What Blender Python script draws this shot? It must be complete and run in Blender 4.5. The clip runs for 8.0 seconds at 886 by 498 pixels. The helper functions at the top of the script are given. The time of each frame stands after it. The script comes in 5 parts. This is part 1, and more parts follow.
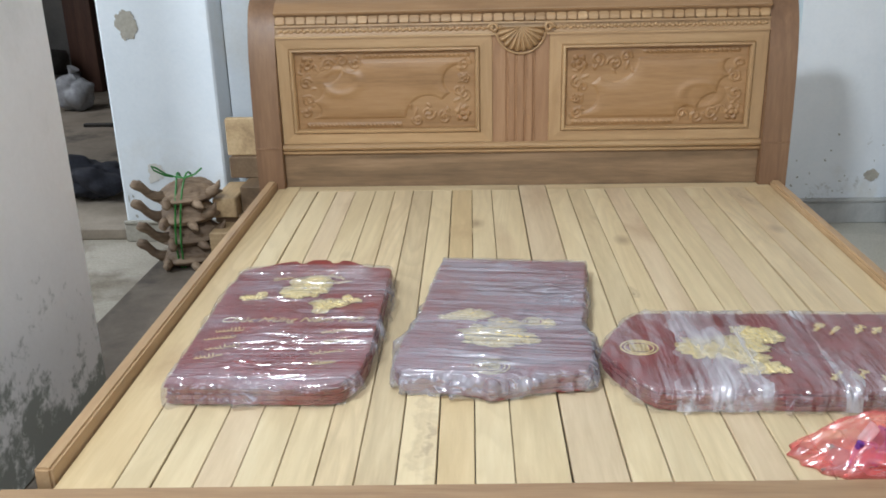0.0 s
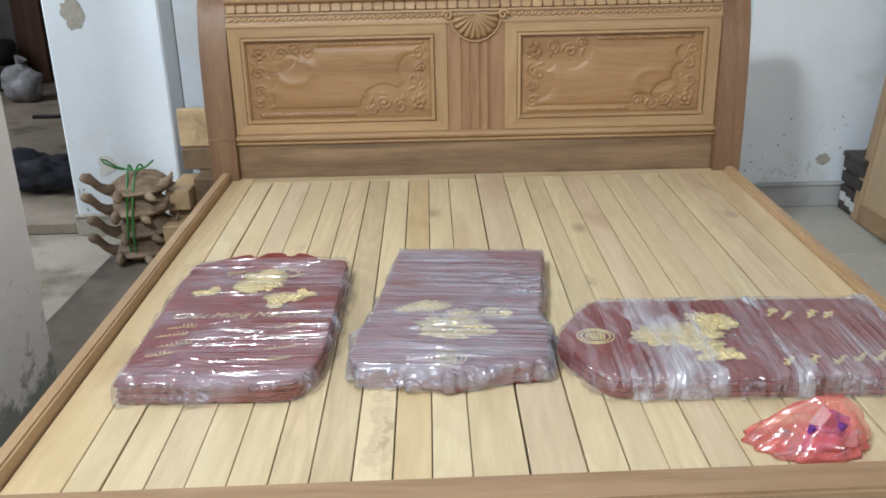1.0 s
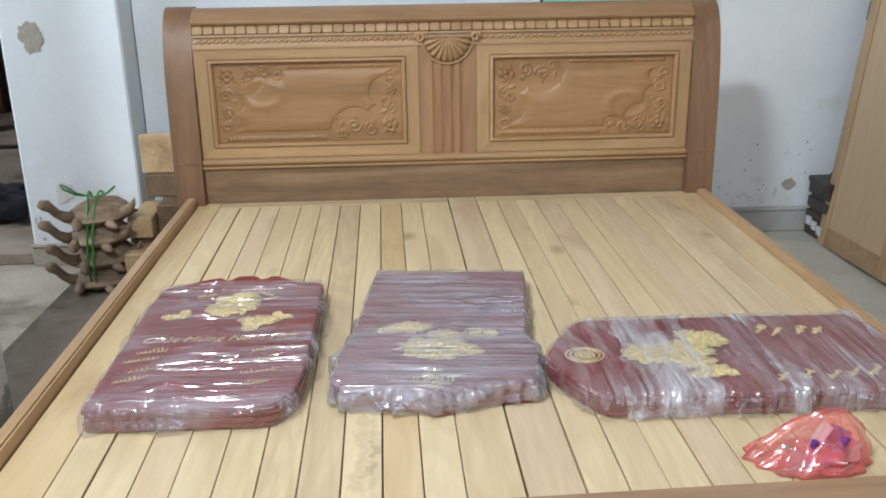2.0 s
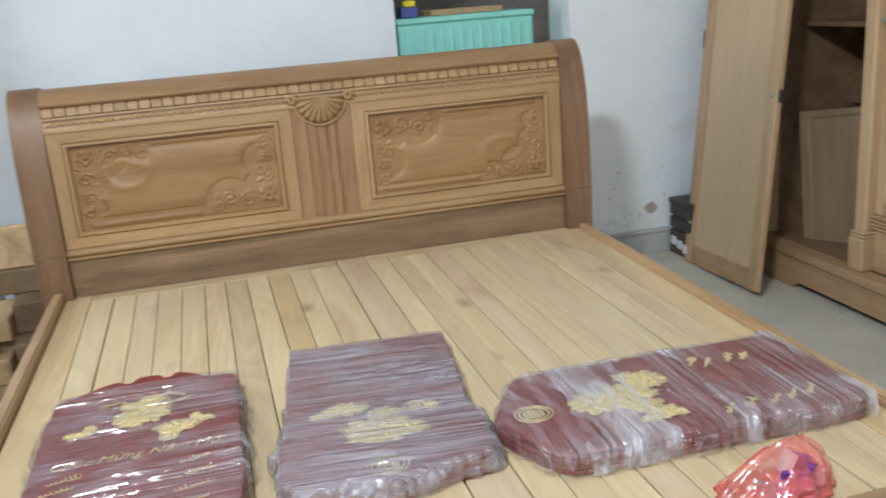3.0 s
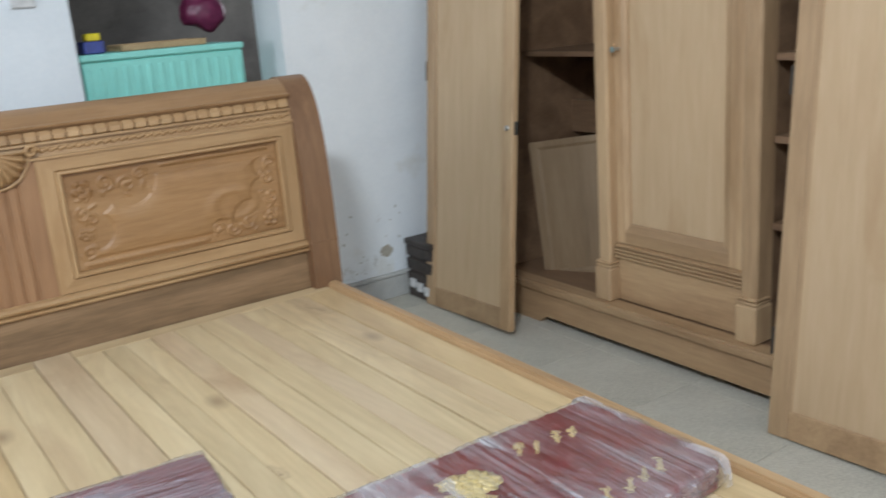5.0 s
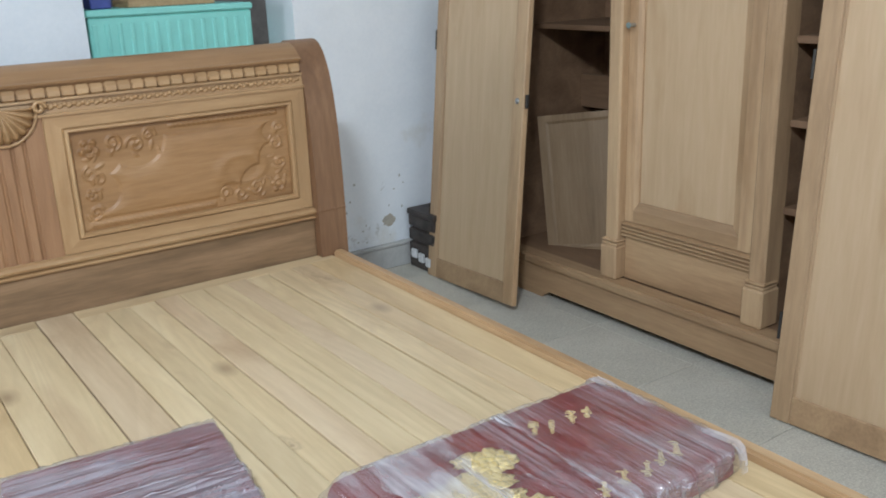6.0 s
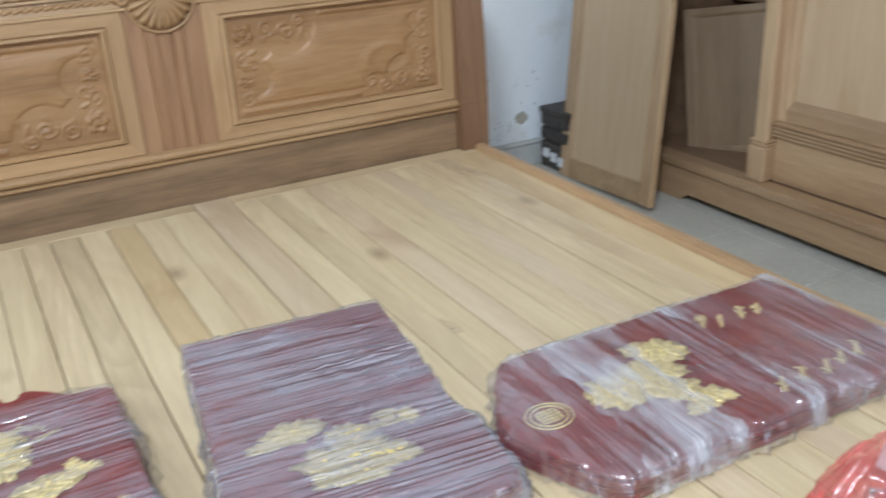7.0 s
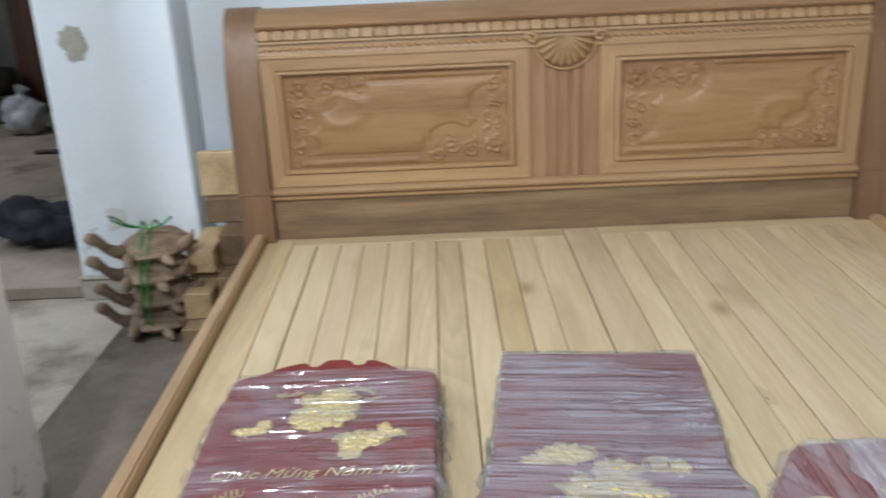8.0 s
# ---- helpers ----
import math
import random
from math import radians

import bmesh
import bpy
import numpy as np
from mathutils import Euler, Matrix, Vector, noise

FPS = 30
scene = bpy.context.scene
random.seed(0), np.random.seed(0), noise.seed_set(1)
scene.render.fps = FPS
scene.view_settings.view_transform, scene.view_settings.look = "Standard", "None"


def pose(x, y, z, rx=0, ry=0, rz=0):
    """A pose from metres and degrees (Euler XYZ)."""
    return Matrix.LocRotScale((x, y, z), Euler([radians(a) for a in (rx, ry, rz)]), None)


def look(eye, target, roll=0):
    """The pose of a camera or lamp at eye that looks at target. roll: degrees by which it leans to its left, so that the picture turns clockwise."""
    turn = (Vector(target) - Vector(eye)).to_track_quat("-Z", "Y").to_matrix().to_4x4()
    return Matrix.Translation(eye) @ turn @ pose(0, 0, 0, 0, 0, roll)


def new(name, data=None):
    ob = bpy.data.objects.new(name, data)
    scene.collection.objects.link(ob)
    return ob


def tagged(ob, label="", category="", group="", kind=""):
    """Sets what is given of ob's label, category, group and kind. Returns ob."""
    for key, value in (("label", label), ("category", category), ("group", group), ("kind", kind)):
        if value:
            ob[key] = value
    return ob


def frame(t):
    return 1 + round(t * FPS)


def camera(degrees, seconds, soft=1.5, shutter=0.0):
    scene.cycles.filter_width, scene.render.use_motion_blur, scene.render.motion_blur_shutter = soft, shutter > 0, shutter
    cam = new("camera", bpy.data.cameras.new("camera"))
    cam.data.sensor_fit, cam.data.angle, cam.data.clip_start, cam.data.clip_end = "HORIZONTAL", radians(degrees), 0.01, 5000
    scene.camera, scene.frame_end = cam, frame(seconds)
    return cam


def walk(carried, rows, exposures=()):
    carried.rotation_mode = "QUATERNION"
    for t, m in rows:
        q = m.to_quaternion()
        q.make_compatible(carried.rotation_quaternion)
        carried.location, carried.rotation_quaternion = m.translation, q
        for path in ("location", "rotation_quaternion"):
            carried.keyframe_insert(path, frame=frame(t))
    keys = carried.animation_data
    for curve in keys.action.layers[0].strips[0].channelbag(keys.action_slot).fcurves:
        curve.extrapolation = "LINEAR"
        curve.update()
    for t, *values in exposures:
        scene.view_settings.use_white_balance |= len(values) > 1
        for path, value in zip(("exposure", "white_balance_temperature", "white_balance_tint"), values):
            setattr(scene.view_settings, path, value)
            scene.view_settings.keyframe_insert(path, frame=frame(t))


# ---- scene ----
cam = camera(53.3, 8.0, 1.6, 0.4)
PATH = [
    (0, (-0.122, -3.159, 1.306), (-0.219, -1.279, 0.632), -1.4),
    (0.5, (-0.103, -3.153, 1.313), (-0.160, -1.283, 0.605), -1.5),
    (1, (-0.108, -3.139, 1.308), (-0.119, -1.267, 0.605), -1.4),
    (1.2, (-0.131, -3.129, 1.278), (-0.118, -1.248, 0.599), -1.2),
    (2.3, (-0.181, -3.076, 1.252), (-0.035, -1.165, 0.679), -1.6),
    (2.5, (-0.210, -3.059, 1.262), (-0.001, -1.141, 0.734), -2.5),
    (3, (-0.324, -2.981, 1.291), (0.122, -1.112, 0.738), -4.5),
    (3.5, (-0.358, -2.869, 1.299), (0.269, -1.078, 0.668), -3.5),
    (4, (-0.315, -2.726, 1.293), (0.267, -0.892, 0.746), -6.4),
    (4.5, (-0.287, -2.639, 1.291), (0.512, -0.899, 0.711), -5.9),
    (5, (-0.327, -2.530, 1.288), (0.754, -0.935, 0.752), -4.4),
    (5.2, (-0.346, -2.512, 1.291), (0.811, -0.971, 0.756), -4.4),
    (6.3, (-0.367, -2.456, 1.297), (0.681, -0.882, 0.646), -1.8),
    (6.5, (-0.380, -2.439, 1.264), (0.642, -0.864, 0.574), -2.1),
    (7, (-0.460, -2.404, 1.253), (0.384, -0.772, 0.464), -3.1),
    (7.5, (-0.413, -2.449, 1.284), (-0.006, -0.647, 0.517), -3.8),
    (8, (-0.320, -2.527, 1.286), (-0.354, -0.646, 0.607), -2.7),
]
walk(cam, [(t, look(eye, target, roll)) for t, eye, target, roll in PATH], [(0, -0.03, 6200, 10), (3.5, -0.08, 6400, 10), (5, -0.05, 6250, 10), (6.5, 0, 5980, 10), (7.5, 0, 5850, 10), (8, -0.12, 6150, 10)])

# ---- world and light ----
world = bpy.data.worlds.new("world")
scene.world = world
world.use_nodes = True
wn = world.node_tree.nodes
sky = wn.new("ShaderNodeTexSky")
sky.sky_type = "NISHITA"
sky.sun_disc = False
sky.sun_elevation = radians(40)
sky.sun_rotation = radians(160)
wn["Background"].inputs[1].default_value = 0.1
world.node_tree.links.new(sky.outputs[0], wn["Background"].inputs[0])


def area_lamp(name, at, target, sx, sy, power, colour):
    data = bpy.data.lights.new(name, "AREA")
    data.shape, data.size, data.size_y = "RECTANGLE", sx, sy
    data.energy, data.color = power, colour
    ob = new(name, data)
    ob.matrix_world = look(at, target)
    return ob


# tube lamp high on the near wall, unseen, placed by the headboard's shadow
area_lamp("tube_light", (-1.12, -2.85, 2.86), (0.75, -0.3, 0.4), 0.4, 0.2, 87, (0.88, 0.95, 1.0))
# added fill lamp behind the camera; no such source is known
area_lamp("front_fill", (0.6, -5.9, 1.7), (0.6, 0.0, 1.2), 3.2, 2.4, 33, (0.9, 0.96, 1.0))
# three added fill lamps; the side windows they stand at are made up
area_lamp("passage_fill", (-3.3, -0.3, 1.6), (-1.6, 0.2, 0.4), 1.1, 1.1, 46, (0.9, 0.96, 1.0))
area_lamp("back_room_fill", (-4.1, 2.6, 1.7), (-2.3, 2.2, 0.3), 0.9, 0.9, 25, (0.95, 0.975, 1.0))
area_lamp("store_fill", (2.5, 2.3, 1.7), (0.8, 2.2, 0.9), 0.8, 0.8, 8, (0.95, 0.975, 1.0))
scene.view_settings.exposure = 0.0

# ---- materials ----


def nodes_of(name):
    m = bpy.data.materials.new(name)
    m.use_nodes = True
    n, l = m.node_tree.nodes, m.node_tree.links
    return m, n, l, n["Principled BSDF"]


def add(n, kind, **sockets):
    node = n.new(kind)
    for k, v in sockets.items():
        node.inputs[k].default_value = v
    return node


def ramp(n, stops):
    r = n.new("ShaderNodeValToRGB")
    e = r.color_ramp.elements
    while len(e) < len(stops):
        e.new(0.5)
    for i, (p, c) in enumerate(stops):
        e[i].position = p
        e[i].color = (*c, 1)
    return r


def wood(name, dark, mid, light, along="Y", rough=0.5, ring=1.0, bump=0.15, varied=0.25, spread=1.0, flaw=None, knots=True, figure=0.0, knot_at=None):
    """Sawn or planed wood with its grain along one axis; each piece is shifted and toned by its own random value."""
    m, n, l, b = nodes_of(name)
    tc = n.new("ShaderNodeTexCoord")
    info = n.new("ShaderNodeObjectInfo")
    mul = add(n, "ShaderNodeMath"); mul.operation = "MULTIPLY"; mul.inputs[1].default_value = 37.0
    l.new(info.outputs["Random"], mul.inputs[0])
    off = n.new("ShaderNodeCombineXYZ")
    for i in range(3):
        l.new(mul.outputs[0], off.inputs[i])
    vadd = n.new("ShaderNodeVectorMath"); vadd.operation = "ADD"
    l.new(tc.outputs["Object"], vadd.inputs[0]); l.new(off.outputs[0], vadd.inputs[1])
    k = {"X": (0.09, 1, 1), "Y": (1, 0.09, 1), "Z": (1, 1, 0.09)}[along]
    mp = n.new("ShaderNodeMapping"); mp.inputs["Scale"].default_value = k
    l.new(vadd.outputs[0], mp.inputs[0])
    broad = add(n, "ShaderNodeTexNoise", Scale=9.0 * ring, Detail=4.0, Roughness=0.55, Distortion=0.9)
    fine = add(n, "ShaderNodeTexNoise", Scale=95.0, Detail=5.0, Roughness=0.65)
    blot = add(n, "ShaderNodeTexNoise", Scale=2.6, Detail=3.0)
    l.new(mp.outputs[0], broad.inputs["Vector"]); l.new(mp.outputs[0], fine.inputs["Vector"]); l.new(vadd.outputs[0], blot.inputs["Vector"])
    mix = n.new("ShaderNodeMix"); mix.inputs[0].default_value = 0.38
    l.new(broad.outputs[0], mix.inputs[2]); l.new(fine.outputs[0], mix.inputs[3])
    r = ramp(n, [(0.5 - 0.2 * spread, dark), (0.5, mid), (0.5 + 0.17 * spread, light)])
    l.new(mix.outputs[0], r.inputs[0])
    hsv = n.new("ShaderNodeHueSaturation")
    tone = n.new("ShaderNodeMapRange")
    tone.inputs[3].default_value, tone.inputs[4].default_value = 1 - varied, 1 + varied
    m2 = add(n, "ShaderNodeMath"); m2.operation = "MULTIPLY_ADD"; m2.inputs[1].default_value = 0.45
    l.new(blot.outputs[0], m2.inputs[0])
    m3 = add(n, "ShaderNodeMath"); m3.operation = "MULTIPLY"; m3.inputs[1].default_value = 0.55
    l.new(info.outputs["Random"], m3.inputs[0]); l.new(m3.outputs[0], m2.inputs[2])
    l.new(m2.outputs[0], tone.inputs[0]); l.new(tone.outputs[0], hsv.inputs["Value"])
    shade = r.outputs[0]
    if flaw:
        streak = add(n, "ShaderNodeTexNoise", Scale=4.6, Detail=7.0, Roughness=0.6, Distortion=0.6)
        fm = n.new("ShaderNodeMapping"); fm.inputs["Scale"].default_value = tuple(1 if v == 1 else 0.3 for v in k)
        l.new(vadd.outputs[0], fm.inputs[0]); l.new(fm.outputs[0], streak.inputs["Vector"])
        fr_ = ramp(n, [(0.56, (0, 0, 0)), (0.74, (0.75, 0.75, 0.75))])
        fmix = n.new("ShaderNodeMix"); fmix.data_type = "RGBA"; fmix.inputs[7].default_value = (*flaw, 1)
        l.new(streak.outputs[0], fr_.inputs[0]); l.new(fr_.outputs[0], fmix.inputs[0]); l.new(shade, fmix.inputs[6])
        kn = add(n, "ShaderNodeTexVoronoi", Scale=3.1)
        km = n.new("ShaderNodeMapping"); km.inputs["Scale"].default_value = tuple(1 if v == 1 else 0.55 for v in k)
        l.new(vadd.outputs[0], km.inputs[0]); l.new(km.outputs[0], kn.inputs["Vector"])
        kr = ramp(n, [(0.02, (0.8, 0.8, 0.8)), (0.10, (0, 0, 0))])
        l.new(kn.outputs["Distance"], kr.inputs[0])
        kmix = n.new("ShaderNodeMix"); kmix.data_type = "RGBA"; kmix.inputs[7].default_value = (flaw[0] * 0.62, flaw[1] * 0.6, flaw[2] * 0.6, 1)
        l.new(kr.outputs[0], kmix.inputs[0]); l.new(fmix.outputs[2], kmix.inputs[6])
        shade = kmix.outputs[2] if knots else fmix.outputs[2]
    if figure:
        # growth rings cut at a slant: the level lines of a drawn-out noise
        ring_n = add(n, "ShaderNodeTexNoise", Scale=5.5, Detail=1.5, Roughness=0.4, Distortion=0.3)
        gm = n.new("ShaderNodeMapping"); gm.inputs["Scale"].default_value = tuple(1 if v == 1 else 0.13 for v in k)
        l.new(vadd.outputs[0], gm.inputs[0]); l.new(gm.outputs[0], ring_n.inputs["Vector"])
        times = n.new("ShaderNodeMath"); times.operation = "MULTIPLY"; times.inputs[1].default_value = 16.0
        part_ = n.new("ShaderNodeMath"); part_.operation = "FRACT"
        l.new(ring_n.outputs[0], times.inputs[0]); l.new(times.outputs[0], part_.inputs[0])
        gr = ramp(n, [(0.25, (0, 0, 0)), (0.85, (1, 1, 1)), (1.0, (0.1, 0.1, 0.1))])
        l.new(part_.outputs[0], gr.inputs[0])
        amount = n.new("ShaderNodeMath"); amount.operation = "MULTIPLY"; amount.inputs[1].default_value = figure
        l.new(gr.outputs[0], amount.inputs[0])
        gmix = n.new("ShaderNodeMix"); gmix.data_type = "RGBA"; gmix.inputs[7].default_value = (*(c * 0.9 for c in dark), 1)
        l.new(amount.outputs[0], gmix.inputs[0]); l.new(shade, gmix.inputs[6])
        shade = gmix.outputs[2]
    if knot_at:
        # one large knot with grain that swirls round it
        kx, ky, kw, kl, deep = knot_at
        sub = n.new("ShaderNodeVectorMath"); sub.operation = "SUBTRACT"; sub.inputs[1].default_value = (kx, ky, 0.42)
        l.new(tc.outputs["Object"], sub.inputs[0])
        warp = add(n, "ShaderNodeTexNoise", Scale=11.0, Detail=5.0, Roughness=0.6)
        l.new(tc.outputs["Object"], warp.inputs["Vector"])
        shift = n.new("ShaderNodeVectorMath"); shift.operation = "MULTIPLY_ADD"
        shift.inputs[1].default_value = (2.6 * kw, 2.6 * kl, 0); shift.inputs[2].default_value = (-1.3 * kw, -1.3 * kl, 0)
        l.new(warp.outputs["Color"], shift.inputs[0])
        both = n.new("ShaderNodeVectorMath"); both.operation = "ADD"
        l.new(sub.outputs[0], both.inputs[0]); l.new(shift.outputs[0], both.inputs[1])
        fit_ = n.new("ShaderNodeVectorMath"); fit_.operation = "MULTIPLY"; fit_.inputs[1].default_value = (1 / kw, 1 / kl, 0)
        size = n.new("ShaderNodeVectorMath"); size.operation = "LENGTH"
        l.new(both.outputs[0], fit_.inputs[0]); l.new(fit_.outputs[0], size.inputs[0])
        kr2 = ramp(n, [(0.0, (deep,) * 3), (0.45, (deep * 0.55,) * 3), (1.0, (0, 0, 0))])
        l.new(size.outputs["Value"], kr2.inputs[0])
        wav = n.new("ShaderNodeMath"); wav.operation = "SINE"
        fast = n.new("ShaderNodeMath"); fast.operation = "MULTIPLY"; fast.inputs[1].default_value = 13.0
        l.new(size.outputs["Value"], fast.inputs[0]); l.new(fast.outputs[0], wav.inputs[0])
        band = n.new("ShaderNodeMapRange"); band.inputs[1].default_value = -1.0; band.inputs[3].default_value, band.inputs[4].default_value = 0.45, 1.0
        l.new(wav.outputs[0], band.inputs[0])
        kk = n.new("ShaderNodeMath"); kk.operation = "MULTIPLY"
        l.new(kr2.outputs[0], kk.inputs[0]); l.new(band.outputs[0], kk.inputs[1])
        kmix2 = n.new("ShaderNodeMix"); kmix2.data_type = "RGBA"; kmix2.inputs[7].default_value = (0.22, 0.14, 0.085, 1)
        l.new(kk.outputs[0], kmix2.inputs[0]); l.new(shade, kmix2.inputs[6])
        shade = kmix2.outputs[2]
    l.new(shade, hsv.inputs["Color"]); l.new(hsv.outputs[0], b.inputs["Base Color"])
    rr = n.new("ShaderNodeMapRange"); rr.inputs[3].default_value, rr.inputs[4].default_value = rough - 0.08, rough + 0.14
    l.new(fine.outputs[0], rr.inputs[0]); l.new(rr.outputs[0], b.inputs["Roughness"])
    bp = add(n, "ShaderNodeBump", Strength=bump, Distance=0.004)
    l.new(fine.outputs[0], bp.inputs["Height"]); l.new(bp.outputs[0], b.inputs["Normal"])
    return m


def rough_surface(name, c1, c2, stain, scale=3.0, rough=0.8, bump=0.25, stain_at=0.62, fine=60.0, speckle=0.22):
    """Plaster, concrete and the like: two tones at large scale, stains with their own shape, fine relief."""
    m, n, l, b = nodes_of(name)
    tc = n.new("ShaderNodeTexCoord")
    big = add(n, "ShaderNodeTexNoise", Scale=scale, Detail=6.0, Roughness=0.6, Distortion=0.3)
    spot = add(n, "ShaderNodeTexNoise", Scale=scale * 0.55, Detail=8.0, Roughness=0.62)
    small = add(n, "ShaderNodeTexNoise", Scale=fine, Detail=6.0, Roughness=0.7)
    sh = n.new("ShaderNodeVectorMath"); sh.operation = "ADD"; sh.inputs[1].default_value = (7.3, 2.1, 4.4)
    l.new(tc.outputs["Object"], sh.inputs[0])
    l.new(tc.outputs["Object"], big.inputs["Vector"]); l.new(tc.outputs["Object"], small.inputs["Vector"]); l.new(sh.outputs[0], spot.inputs["Vector"])
    r1 = ramp(n, [(0.35, c1), (0.65, c2)])
    l.new(big.outputs[0], r1.inputs[0])
    r2 = ramp(n, [(stain_at, (0, 0, 0)), (stain_at + 0.12, (1, 1, 1))])
    l.new(spot.outputs[0], r2.inputs[0])
    mix = n.new("ShaderNodeMix"); mix.data_type = "RGBA"
    l.new(r2.outputs[0], mix.inputs[0]); l.new(r1.outputs[0], mix.inputs[6]); mix.inputs[7].default_value = (*stain, 1)
    g = n.new("ShaderNodeMix"); g.data_type = "RGBA"; g.blend_type = "OVERLAY"; g.inputs[0].default_value = speckle
    l.new(mix.outputs[2], g.inputs[6]); l.new(small.outputs[0], g.inputs[7])
    l.new(g.outputs[2], b.inputs["Base Color"])
    b.inputs["Roughness"].default_value = rough
    bp = add(n, "ShaderNodeBump", Strength=bump, Distance=0.004)
    l.new(small.outputs[0], bp.inputs["Height"]); l.new(bp.outputs[0], b.inputs["Normal"])
    return m


def plain(name, colour, rough=0.5, metal=0.0, bump=0.0, scale=40.0, tone=0.2):
    m, n, l, b = nodes_of(name)
    tc = n.new("ShaderNodeTexCoord")
    no = add(n, "ShaderNodeTexNoise", Scale=scale, Detail=5.0, Roughness=0.6)
    l.new(tc.outputs["Object"], no.inputs["Vector"])
    r = ramp(n, [(0.3, tuple(c * (1 - tone) for c in colour)), (0.7, tuple(min(1, c * (1 + tone)) for c in colour))])
    l.new(no.outputs[0], r.inputs[0]); l.new(r.outputs[0], b.inputs["Base Color"])
    b.inputs["Roughness"].default_value, b.inputs["Metallic"].default_value = rough, metal
    if bump:
        bp = add(n, "ShaderNodeBump", Strength=bump, Distance=0.003)
        l.new(no.outputs[0], bp.inputs["Height"]); l.new(bp.outputs[0], b.inputs["Normal"])
    return m


def film(name, tint, base, streak, along="X", rough=0.1, bump=1.0, cover=(0.5, 0.72), turn=0.0, gloss_mix=0.19, patchy=2.2):
    """Thin clear wrap: see-through, with milky patches and long fine folds that run along one axis, and a glossy wrinkled face."""
    m, n, l, b = nodes_of(name)
    tc = n.new("ShaderNodeTexCoord")

    def drawn(long, cross, tilt=0.0):
        mp = n.new("ShaderNodeMapping")
        mp.inputs["Scale"].default_value = (long, cross, 4) if along == "X" else (cross, long, 4)
        mp.inputs["Rotation"].default_value = (0, 0, turn + tilt)
        l.new(tc.outputs["Object"], mp.inputs[0])
        return mp.outputs[0]

    def math_(op, a, b_=None, c=None):
        q = n.new("ShaderNodeMath"); q.operation = op
        for i, v in enumerate((a, b_, c)):
            if v is None:
                continue
            if isinstance(v, (int, float)):
                q.inputs[i].default_value = v
            else:
                l.new(v, q.inputs[i])
        return q.outputs[0]

    def grain(vec, scale, detail, distortion=0.6):
        q = add(n, "ShaderNodeTexNoise", Scale=scale, Detail=detail, Roughness=0.5, Distortion=distortion)
        l.new(vec, q.inputs["Vector"])
        return q.outputs[0]

    patch_ = grain(drawn(1.6, 3.4, 0.2), patchy, 3.0)
    thin = grain(drawn(0.35, 15.0), 2.8, 3.0, 0.8)
    slant = grain(drawn(0.5, 11.0, 0.42), 2.6, 2.0, 0.6)
    veil = math_("ADD", math_("MULTIPLY", patch_, 0.55), math_("ADD", math_("MULTIPLY", thin, 0.3), math_("MULTIPLY", slant, 0.15)))
    r = n.new("ShaderNodeMapRange")
    r.inputs[1].default_value, r.inputs[2].default_value = cover
    r.inputs[3].default_value, r.inputs[4].default_value = base, streak
    l.new(veil, r.inputs[0])
    # sharp creases: the zero lines of drawn-out noises
    f1 = grain(drawn(0.22, 9.0), 2.2, 1.0, 0.5)
    f2 = grain(drawn(0.3, 17.0), 3.2, 1.0, 0.7)
    f3 = grain(drawn(0.5, 9.0, 0.5), 3.5, 1.0, 0.9)
    crease = math_("ABSOLUTE", math_("SUBTRACT", f2, 0.5))
    crease3 = math_("ABSOLUTE", math_("SUBTRACT", f3, 0.5))
    h = math_("ADD", math_("MULTIPLY_ADD", crease, 1.5, f1), math_("MULTIPLY", crease3, 0.8))
    calm = grain(drawn(1.5, 2.5, 0.3), 3.0, 2.0)
    cm = n.new("ShaderNodeMapRange")
    cm.inputs[1].default_value, cm.inputs[2].default_value, cm.inputs[3].default_value, cm.inputs[4].default_value = 0.4, 0.62, 0.12, bump
    l.new(calm, cm.inputs[0])
    bp = add(n, "ShaderNodeBump", Distance=0.02)
    l.new(cm.outputs[0], bp.inputs["Strength"]); l.new(h, bp.inputs["Height"])
    clear = n.new("ShaderNodeBsdfTransparent")
    b.inputs["Base Color"].default_value = (*tint, 1)
    b.inputs["Roughness"].default_value = 0.35
    l.new(bp.outputs[0], b.inputs["Normal"])
    gloss = add(n, "ShaderNodeBsdfGlossy", Roughness=rough)
    l.new(bp.outputs[0], gloss.inputs["Normal"])
    mix = n.new("ShaderNodeMixShader")
    l.new(r.outputs[0], mix.inputs[0]); l.new(clear.outputs[0], mix.inputs[1]); l.new(b.outputs[0], mix.inputs[2])
    mix2 = n.new("ShaderNodeMixShader"); mix2.inputs[0].default_value = gloss_mix
    l.new(mix.outputs[0], mix2.inputs[1]); l.new(gloss.outputs[0], mix2.inputs[2])
    l.new(mix2.outputs[0], n["Material Output"].inputs[0])
    return m


